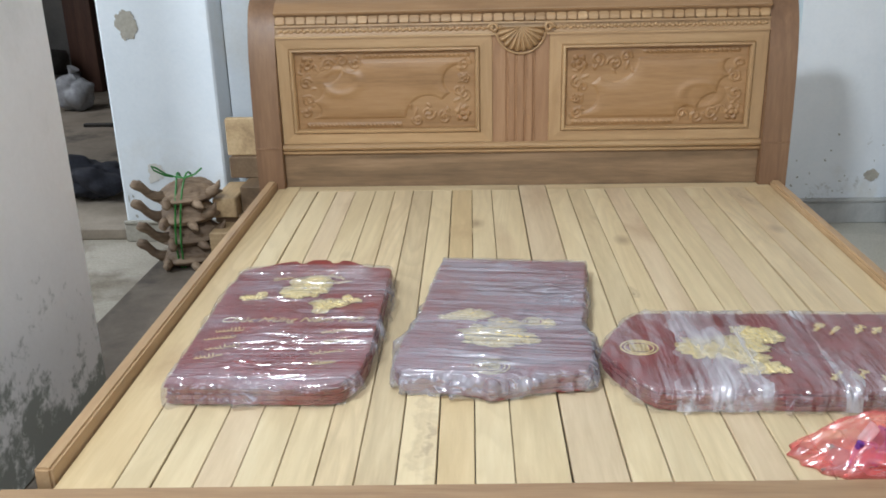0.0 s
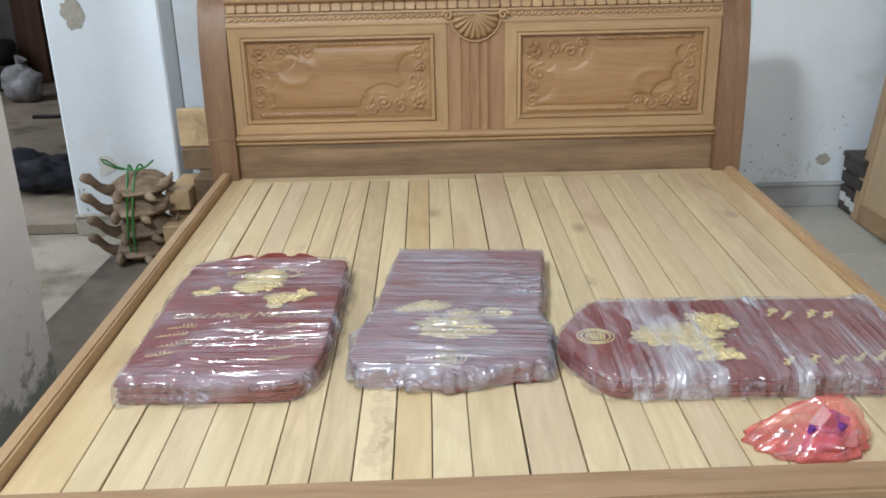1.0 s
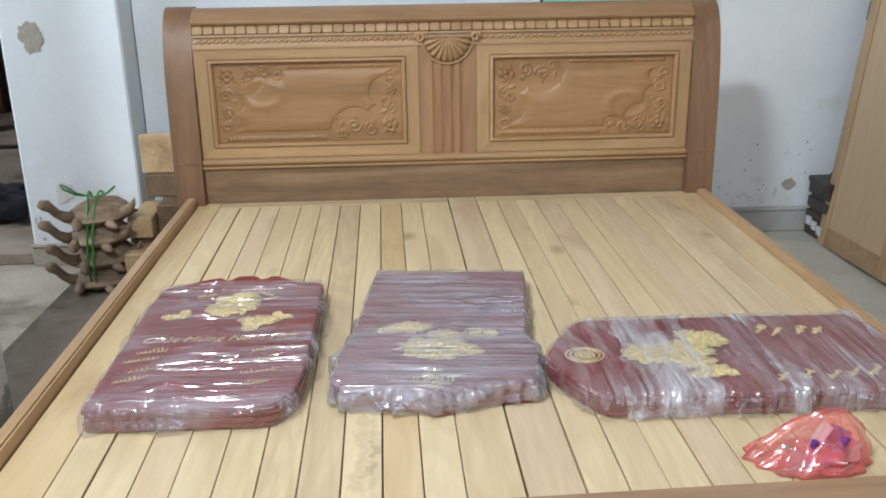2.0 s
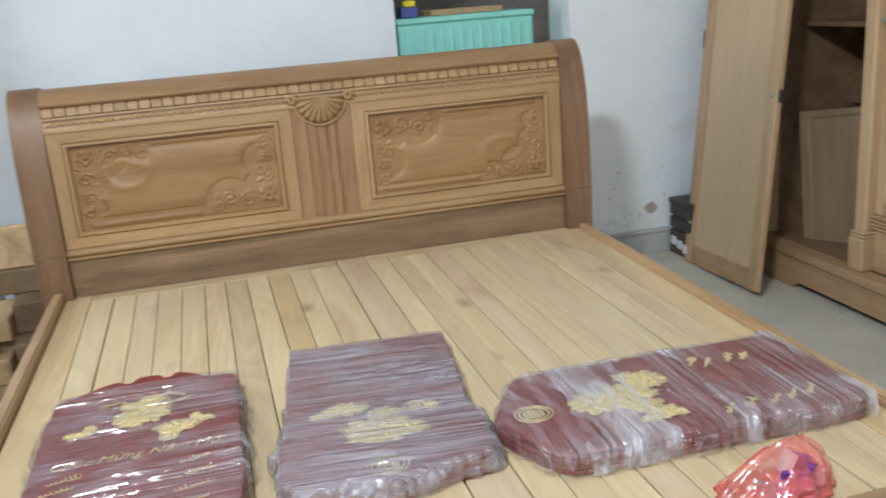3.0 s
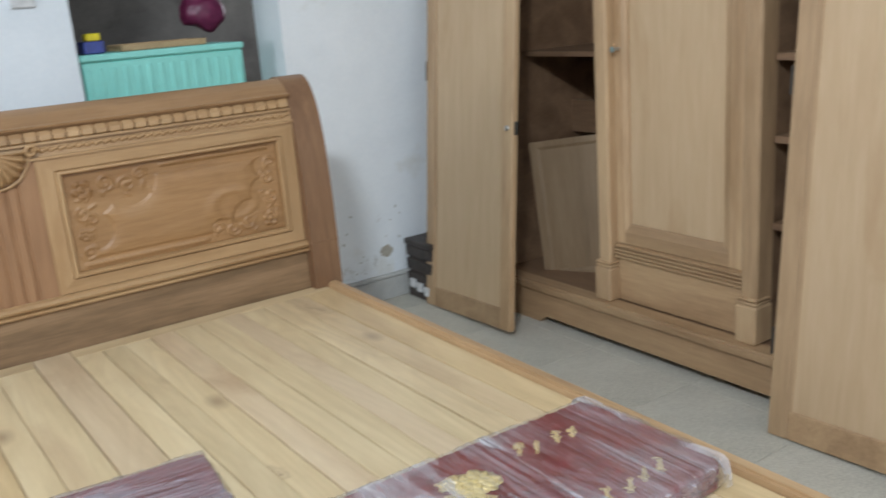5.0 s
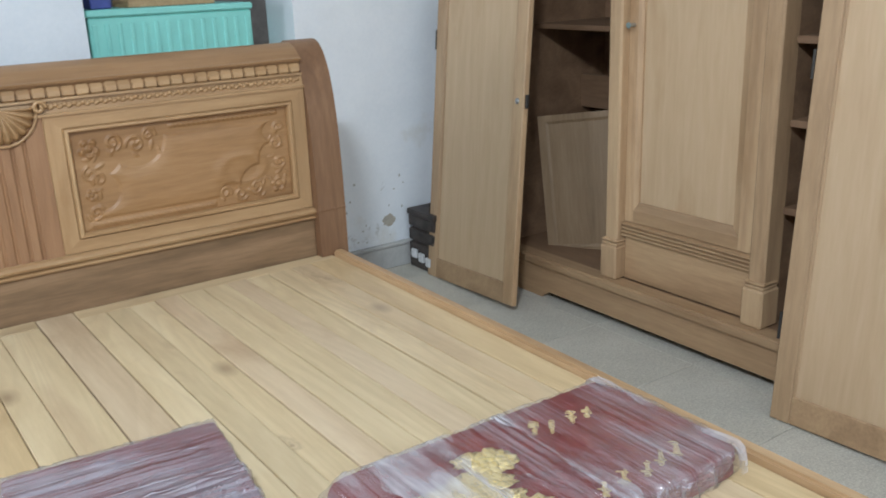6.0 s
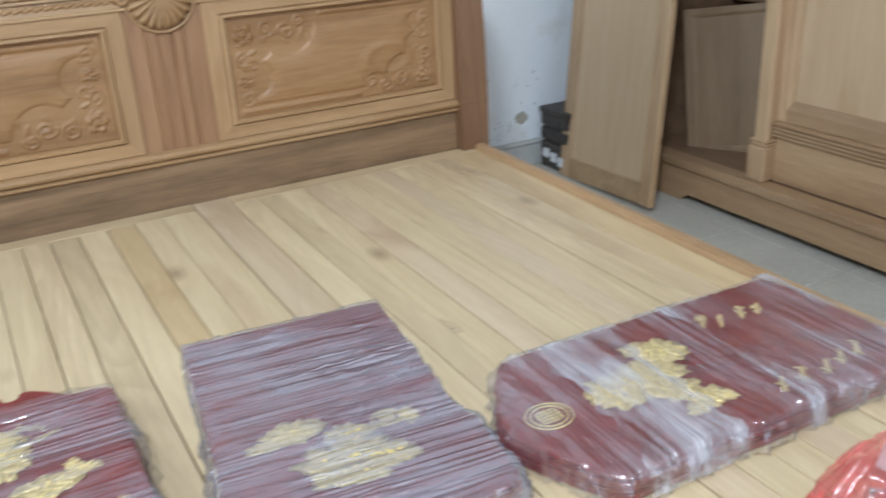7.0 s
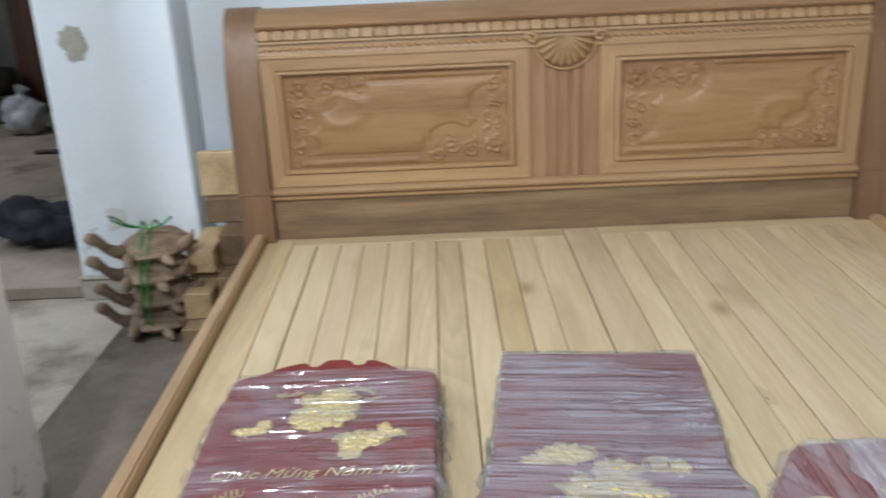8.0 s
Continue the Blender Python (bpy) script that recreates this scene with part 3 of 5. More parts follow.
NEAR = (-0.87, -0.766, -0.702, -0.629, -0.561, -0.491, -0.421, -0.352, -0.28, -0.21, -0.142, -0.073, 0.025, 0.124, 0.195, 0.263, 0.333, 0.404, 0.469, 0.533, 0.61, 0.673, 0.744, 0.815, 0.892)
OPEN_JOINTS = {2: 0.0018, 6: 0.0013, 8: 0.0014, 9: 0.0015, 10: 0.0011, 12: 0.0021, 13: 0.0016, 14: 0.0015, 16: 0.0013, 17: 0.0014, 18: 0.0016, 20: 0.0015, 21: 0.0024, 23: 0.0022}
SLATS_END = -1.895
HEAD_STRIP = -0.05  # a thin strip along the headboard, which the slats butt against
SLAT_KINDS = (SLAT_TAN, SLAT, SLAT, SLAT_PINK, SLAT, SLAT, SLAT_DULL, SLAT_DULL, SLAT, SLAT_TAN, SLAT, SLAT, SLAT_PINK, SLAT, SLAT, SLAT, SLAT_PINK, SLAT, SLAT, SLAT_PINK, SLAT, SLAT_DULL, SLAT_PINK, SLAT_TAN)


def squeeze(bm):
    """The bed is a little narrower at its foot."""
    for v in bm.verts:
        v.co.x *= 1 + (0.013 if v.co.x < 0 else 0.0075) * v.co.y
    return bm


def foot_line(x):
    """The foot rail stands a little askew."""
    return -1.889 + 0.03 * x


for i in range(len(FAR) - 1):
    g0, g1 = (OPEN_JOINTS.get(j, 0.0009) for j in (i, i + 1))
    dz = random.uniform(-0.0016, 0.0016)
    full = i == 12 or i == 0
    bm = box(-1, 1, SLATS_END, 0.012 if full else HEAD_STRIP - 0.0008, 0.40 + dz, 0.42 + dz)
    for v in bm.verts:
        k = v.co.y / SLATS_END
        a, b = FAR[i] + (NEAR[i] - FAR[i]) * k + g0, FAR[i + 1] + (NEAR[i + 1] - FAR[i + 1]) * k - g1
        v.co.x = a if v.co.x < 0 else b
        if v.co.y < -1:
            v.co.y = foot_line(v.co.x) + 0.003
    bmesh.ops.bevel(bm, geom=bm.edges[:], offset=0.0015, segments=1, affect="EDGES")
    part("slat", bm, {8: SLAT_SWIRL, 15: SLAT_KNOT, 22: SLAT_STAIN}.get(i, SLAT_KINDS[i]), bed)
for a, b in ((FAR[1], FAR[12]), (FAR[13], FAR[24])):
    part("head_strip", box(a + 0.001, b - 0.001, HEAD_STRIP, 0.012, 0.40, 0.4203, 0.0012), SLATX, bed)
part("side_rail", squeeze(box(-0.928, -0.895, -1.888, -0.021, 0.24, 0.453, 0.005, segments=2)), RAIL, bed)
part("side_rail", squeeze(box(0.9065, 0.94, -1.84, -0.021, 0.24, 0.438, 0.006, segments=2)), RAIL, bed)
bm = box(-0.95, 0.955, -0.08, 0.0, 0.22, 0.4365, 0.006, segments=2)
for v in bm.verts:
    v.co.y += foot_line(v.co.x) - 0.001
part("foot_rail", bm, RAILX, bed)
for s in (-1, 1):
    part("foot_leg", box(*sorted((s * 0.85, s * 0.945)), -1.97 + 0.028 * s, -1.905 + 0.028 * s, 0.0, 0.219, 0.006), RAIL, bed)
part("corner_block", box(-1.0, -0.9515, -2.0, -1.92, 0.2, 0.43, 0.005), HEADZ, bed, "darker end of the foot rail")
for y in (-0.45, -0.95, -1.45):
    part("cross_bearer", box(-0.862, 0.862, y - 0.03, y + 0.03, 0.34, 0.399, 0.003), RAILX, bed)


def smooth_line(pts, n=6):
    """Points of a smooth curve through pts."""
    out = []
    for i in range(len(pts) - 1):
        p0, p1, p2, p3 = (Vector(pts[max(0, min(len(pts) - 1, j))]) for j in (i - 1, i, i + 1, i + 2))
        for k in range(n):
            t = k / n
            q = 0.5 * (2 * p1 + (p2 - p0) * t + (2 * p0 - 5 * p1 + 4 * p2 - p3) * t * t + (3 * p1 - p0 - 3 * p2 + p3) * t ** 3)
            out.append((q.x, q.y))
    return out + [tuple(pts[-1])]


def sleigh(front):
    """Side profile of the headboard, from the floor up its front, over the roll and down its back."""
    f = front
    return [(f, 0.0), (f, 0.5), (f + 0.002, 0.64), (f + 0.008, 0.78), (f + 0.02, 0.90), (f + 0.04, 0.99), (f + 0.066, 1.05),
            (f + 0.096, 1.085), (f + 0.13, 1.10), (f + 0.165, 1.095), (f + 0.188, 1.065), (f + 0.18, 1.03), (f + 0.155, 1.0), (f + 0.125, 0.95),
            (f + 0.105, 0.86), (f + 0.095, 0.74), (f + 0.09, 0.6), (f + 0.09, 0.0)]


for s in (-1, 1):
    part("head_post", prism(smooth_line(sleigh(-0.02)), *sorted((s * 0.866, s * 0.963)), "X", bevel=0.004), HEADZ, bed, "darker brown curved post")
for s in (-1, 1):
    part("post_band", box(*sorted((s * 0.8645, s * 0.9645)), -0.0215, 0.06, 0.571, 0.577, 0.001), HEADZ, bed)
part("lower_board", box(-0.866, 0.866, 0.014, 0.035, 0.05, 0.545, 0.002), LOWBOARD, bed, "darker, greyer lower board")
# belt moulding of three rounded steps
part("belt_moulding", prism([(0.03, 0.545), (0.008, 0.545), (0.0, 0.55), (0.0, 0.556), (0.008, 0.56), (-0.004, 0.565), (-0.006, 0.572), (0.0, 0.579), (0.012, 0.583), (0.03, 0.583)], -0.866, 0.866), FRAMEX, bed)
part("back_board", box(-0.866, 0.866, 0.035, 0.05, 0.545, 1.0, 0.0), HEADX, bed)


def mitred(parent, x0, x1, z0, z1, profile, wide=1.0):
    """Four mitred frame pieces round a rectangle; the profile gives (inset, y) from the outer edge inwards."""
    corners = [((x0, 1), (z0, 1)), ((x1, -1), (z0, 1)), ((x1, -1), (z1, -1)), ((x0, 1), (z1, -1))]
    for i, (name, mat) in enumerate((("frame_rail", FRAMEX), ("frame_stile", FRAMEZ), ("frame_rail", FRAMEX), ("frame_stile", FRAMEZ))):
        bm = bmesh.new()
        ends = []
        for (cx, sx), (cz, sz) in (corners[i], corners[(i + 1) % 4]):
            ends.append([bm.verts.new((cx + sx * d * wide, y, cz + sz * d)) for d, y in profile])
        for j in range(len(profile) - 1):
            bm.faces.new((ends[0][j], ends[0][j + 1], ends[1][j + 1], ends[1][j]))
        bm.faces.new((ends[0][0], ends[1][0], ends[1][-1], ends[0][-1]))
        bm.faces.new(ends[0]); bm.faces.new(ends[1])
        part(name, bm, mat, parent)


def relief(parent, name, x0, x1, z0, z1, y, flip):
    """A carved panel: raised field with scalloped corners, rope edge, flowers and curling stems."""
    nx, nz = 250, 110
    X, Z = np.meshgrid(np.linspace(0, 1, nx), np.linspace(0, 1, nz))
    w, h = x1 - x0, z1 - z0
    px, pz = X * w, Z * h
    if flip:
        px = w - px
        pz = h - pz
    rng = np.random.RandomState(5)

    def step(d, soft):
        return 1 / (1 + np.exp(-np.clip(d / soft, -30, 30)))

    inner = np.minimum(np.minimum(px - 0.055, w - 0.05 - px), np.minimum(pz - 0.04, h - 0.032 - pz))
    field = inner
    # scalloped bites out of the raised field, where the flowers are
    for cx, cz, r in ((0.10, h - 0.04, 0.075), (0.055, h * 0.55, 0.05), (w - 0.06, h * 0.62, 0.055), (w - 0.17, 0.035, 0.085), (w - 0.06, 0.06, 0.075), (0.055, 0.07, 0.03), (0.2, h - 0.03, 0.04)):
        field = np.minimum(field, np.hypot(px - cx, pz - cz) - r)
    H = 0.0042 * step(field, 0.0016) + 0.003 * step(field - 0.012, 0.007)
    H += 0.003 * np.exp(-((np.hypot(px - 0.16, (pz - h * 0.62) * 1.6) - 0.07) / 0.02) ** 2)

    def flower(cx, cz, r):
        dx, dz = px - cx, pz - cz
        d, a = np.hypot(dx, dz), np.arctan2(dz, dx)
        edge = r * (0.78 + 0.22 * np.cos(5 * a + cx * 40))
        body = step(edge - d, 0.0015) * (0.0065 * (0.55 + 0.45 * np.cos(d / r * 9)))
        return body + 0.004 * np.exp(-(d / (0.25 * r)) ** 2)

    def stem(cx, cz, r, start, turns, width=0.004):
        t = np.linspace(0, 1, 46)
        ang = start + turns * 2 * math.pi * t
        rad = r * (1 - 0.75 * t)
        sx, sz = cx + rad * np.cos(ang), cz + rad * np.sin(ang)
        best = np.full(px.shape, 9.0)
        near = (np.abs(px - cx) < r + 0.02) & (np.abs(pz - cz) < r + 0.02)
        q = np.hypot(px[near][:, None] - sx[None], pz[near][:, None] - sz[None]).min(axis=1)
        best[near] = q
        return 0.0055 * np.exp(-(best / width) ** 2)

    def leaf(cx, cz, ang, size):
        dx, dz = px - cx, pz - cz
        u = dx * math.cos(ang) + dz * math.sin(ang)
        v = -dx * math.sin(ang) + dz * math.cos(ang)
        d = (u / size) ** 2 + (v / (0.38 * size)) ** 2
        return 0.005 * np.clip(1 - d, 0, 1) * (0.6 + 0.4 * np.abs(np.sin(v * 900)))

    for cx, cz, r in ((0.045, h - 0.04, 0.028), (w - 0.045, 0.05, 0.03), (w - 0.035, h - 0.10, 0.018)):
        H = np.maximum(H, flower(cx, cz, r) + 0.001)
    for cx, cz, r, s, k in ((0.12, h - 0.045, 0.024, 0.3, 1.2), (0.17, h - 0.03, 0.022, 2.5, -1.1), (0.035, h - 0.11, 0.02, 1.0, 1.2), (0.045, h - 0.17, 0.02, 4.0, -1.2),
                            (w - 0.04, h - 0.05, 0.02, 1.5, 1.1), (w - 0.06, h - 0.14, 0.02, 0.5, -1.2), (w - 0.11, 0.04, 0.024, 2.0, 1.3), (w - 0.17, 0.055, 0.026, 0.0, -1.2),
                            (w - 0.21, 0.03, 0.02, 3.0, 1.1), (w - 0.04, 0.12, 0.022, 5.0, 1.2), (0.03, 0.06, 0.018, 1.0, -1.1), (0.22, h - 0.04, 0.02, 3.0, 1.0)):
        H = np.maximum(H, stem(cx, cz, r, s, k))
    for i in range(46):
        zone = i % 4
        cx, cz = ((rng.uniform(0.02, 0.24), h - rng.uniform(0.015, 0.065)), (rng.uniform(0.015, 0.07), rng.uniform(0.04, h - 0.05)),
                  (w - rng.uniform(0.015, 0.07), rng.uniform(0.05, h - 0.03)), (w - rng.uniform(0.03, 0.26), rng.uniform(0.015, 0.085)))[zone]
        H = np.maximum(H, leaf(cx, cz, rng.uniform(0, 6.28), rng.uniform(0.010, 0.02)))
    # rope edge along the free stretches of top and bottom
    for zc, a, b in ((h - 0.014, 0.25, w - 0.02), (0.014, 0.03, w - 0.27)):
        on = step(px - a, 0.002) * step(b - px, 0.002)
        H = np.maximum(H, on * 0.0062 * np.exp(-((pz - zc) / 0.007) ** 4) * (0.45 + 0.55 * np.abs(np.sin((px + (pz - zc) * 0.8) * 210))))
    H[0, :] = H[-1, :] = 0
    H[:, 0] = H[:, -1] = 0
    verts = np.stack([x0 + X * w, y - 1.35 * H, z0 + Z * h], -1).reshape(-1, 3)
    i = np.arange(nx * nz).reshape(nz, nx)
    faces = np.stack([i[:-1, :-1], i[:-1, 1:], i[1:, 1:], i[1:, :-1]], -1).reshape(-1, 4)
    me = bpy.data.meshes.new(name)
    me.from_pydata(verts.tolist(), [], faces.tolist())
    me.polygons.foreach_set("use_smooth", [True] * len(faces))
    me.materials.append(CARVE)
    ob = new(name, me)
    ob.parent = parent
    ob["label"] = "wood panel carved with flowers, stems and rope edge"


Y0 = 0.014
PROFILE = [(0, Y0 + 0.03), (0, Y0 + 0.004), (0.002, Y0), (0.037, Y0), (0.039, Y0 + 0.004), (0.042, Y0 - 0.006), (0.048, Y0 - 0.007), (0.052, Y0), (0.053, Y0 + 0.016), (0.053, Y0 + 0.03)]
for x0, x1 in ((-0.866, -0.094), (0.106, 0.866)):
    mitred(bed, x0, x1, 0.583, 0.966, PROFILE, 1.17)
relief(bed, "carved_panel", -0.804, -0.156, 0.636, 0.913, Y0 + 0.014, False)
relief(bed, "carved_panel", 0.168, 0.804, 0.636, 0.913, Y0 + 0.014, True)
# fluted middle board
flute = [(-0.094, Y0 + 0.03), (-0.094, Y0 + 0.002)]
for c in (-0.042, -0.011, 0.022, 0.053):
    flute += [(c - 0.006, Y0 + 0.002), (c - 0.003, Y0 + 0.006), (c, Y0 + 0.007), (c + 0.003, Y0 + 0.006), (c + 0.006, Y0 + 0.002)]
flute += [(0.106, Y0 + 0.002), (0.106, Y0 + 0.03)]
part("fluted_board", prism(flute, 0.583, 0.968, "Z"), FLUTE, bed, "reddish fluted middle board")
# carved leaf band, dentils and the rolled cap
part("leaf_band_back", prism([(0.045, 0.968), (Y0 + 0.004, 0.968), (Y0 + 0.012, 1.005), (0.06, 1.005)], -0.866, 0.866), FRAMEX, bed)
part("fillet_lower", prism([(0.045, 0.964), (Y0 - 0.006, 0.964), (Y0 - 0.006, 0.971), (0.045, 0.971)], -0.8655, 0.8655), FRAMEX, bed)
part("fillet_upper", prism([(0.06, 1.003), (Y0 + 0.002, 1.003), (Y0 + 0.003, 1.009), (0.06, 1.009)], -0.8655, 0.8655), FRAMEX, bed)
bm = bmesh.new()
x = -0.852
while x < 0.86:
    if abs(x - 0.003) > 0.075:
        for dx, dz, sx, a in ((0, 0.0, 0.011, 0.5), (0.012, 0.004, 0.008, -0.4)):
            vs = bmesh.ops.create_icosphere(bm, subdivisions=1, radius=1.0)["verts"]
            ca, sa = math.cos(a), math.sin(a)
            for v in vs:
                u, w_ = v.co.x * sx, v.co.z * 0.0075
                v.co = Vector((x + dx + u * ca - w_ * sa, Y0 + 0.008 + v.co.y * 0.008, 0.987 + dz + u * sa + w_ * ca))
    x += 0.0235
band = tagged(part("leaf_band", bm, FRAMEX, bed, "carved band of small leaves", smooth=True), kind="stuff")
part("dentil_back", prism([(0.065, 1.009), (0.034, 1.009), (0.047, 1.045), (0.085, 1.045)], -0.866, 0.866), HEADX, bed)
dent = None
for i in range(47):
    x = -0.846 + i * 0.0368
    if dent is None:
        dbm = prism([(0.04, 1.0095), (0.026, 1.0095), (0.022, 1.014), (0.024, 1.026), (0.032, 1.04), (0.05, 1.044)], -0.0165, 0.0165, "X", bevel=0.003)
        dent = part("dentil", dbm, FRAMEX, bed)
    else:
        dent = new("dentil", dent.data)
        dent.parent = bed
    dent.location.x = x
cap = [(0.03, 1.046), (0.016, 1.046), (0.014, 1.052), (0.022, 1.056), (0.034, 1.066), (0.058, 1.083), (0.09, 1.095), (0.118, 1.094), (0.142, 1.08), (0.15, 1.055), (0.14, 1.03), (0.11, 1.01), (0.085, 0.96), (0.07, 0.9), (0.06, 0.9)]
part("top_roll", prism(cap[:4] + smooth_line(cap[4:]), -0.866, 0.866), HEADX, bed)
# scallop shell in the middle
bm = bmesh.new()
na, nr, R = 133, 14, 0.083
rows_ = []
for j in range(nr):
    r = j / (nr - 1)
    row = []
    for i in range(na):
        a = math.pi * (1 + i / (na - 1))
        rib = abs(math.cos(i / (na - 1) * math.pi * 11))
        rim = 1 + 0.05 * rib
        hgt = (0.008 + 0.016 * rib * r) * (1 - max(0, (r - 0.86) / 0.14) ** 2) + 0.008 * math.sin(math.pi * min(1, r * 1.1))
        row.append(bm.verts.new((0.006 + math.cos(a) * R * r * rim, Y0 + 0.004 - hgt, 0.993 + math.sin(a) * R * 1.03 * r * rim + 0.0)))
    rows_.append(row)
for a, b in zip(rows_, rows_[1:]):
    for i in range(na - 1):
        bm.faces.new((a[i], a[i + 1], b[i + 1], b[i]))
shell = part("shell_carving", bm, FRAMEX, bed, "carved scallop shell", smooth=True)
bm = tube([(0.006 + math.cos(a) * 0.09, Y0 - 0.004, 0.993 + math.sin(a) * 0.093) for a in [math.pi * (1 + k / 40) for k in range(41)]], 0.004, sides=8)
part("shell_rim", bm, FRAMEX, bed, smooth=True)
for s in (-1, 1):
    pts = []
    for k in range(40):
        a = 2.4 * math.pi * k / 39
        r = 0.017 * (1 - 0.75 * k / 39)
        pts.append((0.006 + s * (0.096 + r * math.cos(a)), Y0 - 0.008 - 0.004 * k / 39, 0.99 + r * math.sin(a)))
    part("shell_scroll", tube(pts, 0.005, sides=8), FRAMEX, bed, smooth=True)

# ---- wardrobe ----
WX = 1.93
ward = thing("wardrobe", (0, 0, 0), "large unvarnished wooden wardrobe with its outer doors taken off", "wardrobe")
YL, YR = 0.38, -1.42
# plinth with bracket feet
pl = [(YR, 0.0), (YR + 0.22, 0.0), (YR + 0.25, 0.02), (YR + 0.28, 0.035), (YL - 0.34, 0.035), (YL - 0.32, 0.02), (YL - 0.30, 0.0), (YL, 0.0), (YL, 0.1315), (YR, 0.1315)]
part("plinth", prism(pl, WX - 0.035, WX - 0.005, "X", bevel=0.003), WARDY, ward)
part("plinth_moulding", box(WX - 0.05, WX + 0.03, YR - 0.01, YL + 0.01, 0.132, 0.172, 0.009, segments=3), WARDY, ward)
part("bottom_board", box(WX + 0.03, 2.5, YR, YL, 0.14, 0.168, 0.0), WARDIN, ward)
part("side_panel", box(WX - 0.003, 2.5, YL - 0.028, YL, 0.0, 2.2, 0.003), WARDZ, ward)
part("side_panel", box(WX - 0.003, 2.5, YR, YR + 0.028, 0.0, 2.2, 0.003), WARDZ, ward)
# added skin that carries the inside's shade over the pale side panel
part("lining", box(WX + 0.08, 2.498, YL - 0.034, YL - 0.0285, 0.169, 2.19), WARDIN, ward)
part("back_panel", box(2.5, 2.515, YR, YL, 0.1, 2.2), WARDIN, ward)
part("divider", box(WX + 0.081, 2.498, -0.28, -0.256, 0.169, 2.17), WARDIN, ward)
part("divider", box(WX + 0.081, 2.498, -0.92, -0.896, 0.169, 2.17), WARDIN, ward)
part("top_board", box(WX - 0.03, 2.52, YR - 0.02, YL + 0.02, 2.2, 2.235, 0.006), WARDY, ward)
part("cornice", prism([(WX - 0.003, 2.08), (WX - 0.02, 2.1), (WX - 0.035, 2.16), (WX - 0.05, 2.2), (WX, 2.2)], YR, YL, "Y"), WARDY, ward)
for y in (-0.268, -0.893):
    part("pilaster", box(WX - 0.004, WX + 0.08, y - 0.03, y + 0.03, 0.30, 2.08, 0.006), WARDZ, ward)
    part("pilaster_base", box(WX - 0.02, WX + 0.07, y - 0.039, y + 0.039, 0.172, 0.30, 0.006), WARDZ, ward)
    for dz in (0.301, 0.314):
        part("pilaster_ring", box(WX - 0.014, WX + 0.06, y - 0.037, y + 0.037, dz, dz + 0.009, 0.003), WARDZ, ward)
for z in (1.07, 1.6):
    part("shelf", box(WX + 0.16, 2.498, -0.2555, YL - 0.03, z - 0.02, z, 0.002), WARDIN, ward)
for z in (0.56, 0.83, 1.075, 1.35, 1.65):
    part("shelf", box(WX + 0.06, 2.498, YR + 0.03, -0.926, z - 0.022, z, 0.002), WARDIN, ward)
part("drawer_front", box(WX + 0.03, WX + 0.05, -0.855, -0.307, 0.173, 0.335, 0.003), WARDY, ward)
reed = [(WX + 0.06, 0.336)]
for k in range(4):
    z = 0.337 + k * 0.0135
    reed += [(WX + 0.028, z), (WX + 0.014, z + 0.004), (WX + 0.014, z + 0.009), (WX + 0.028, z + 0.0125)]
reed += [(WX + 0.06, 0.391)]
part("reeded_rail", prism(reed, -0.86, -0.302, "Y"), WARDY, ward)
mid = part("door", box(WX + 0.055, WX + 0.062, -0.861, -0.301, 0.395, 2.07), WARDP, ward, "closed middle door with a flat panel")


def door_frame(parent, x, ya, yb, za, zb, w, wb, d=0.02, along=WARDZ, cross=WARDY, w_far=None):
    """Stiles and rails with a sloped inner edge, facing -x."""
    part("stile", prism([(x, ya), (x - d, ya), (x - d, ya + w * 0.7), (x - d * 0.4, ya + w), (x, ya + w)], za, zb, "Z"), along, parent)
    part("stile", prism([(x, yb), (x - d, yb), (x - d, yb - (w_far or w) * 0.7), (x - d * 0.4, yb - (w_far or w)), (x, yb - (w_far or w))], za, zb, "Z"), along, parent)
    for z0, z1 in ((za, za + wb), (zb, zb - wb)):
        part("rail", prism([(x, z0), (x - d * 0.97, z0), (x - d * 0.97, z0 + (z1 - z0) * 0.6), (x - d * 0.35, z1), (x, z1)], ya + 0.001, yb - 0.001, "Y"), cross, parent)


door_frame(mid, WX + 0.0545, -0.8625, -0.2995, 0.393, 2.072, 0.102, 0.072, w_far=0.054)
part("hinge", box(WX + 0.024, WX + 0.034, -0.868, -0.859, 0.56, 0.64, 0.003), IRON, mid)
part("hinge", box(WX + 0.024, WX + 0.034, -0.868, -0.859, 1.75, 1.83, 0.003), IRON, mid)
part("knob", tube([(WX + 0.035, -0.32, 1.09), (WX + 0.012, -0.32, 1.09), (WX + 0.005, -0.32, 1.09)], 0.007, taper=[1, 0.7, 1.6]), STEEL, mid)


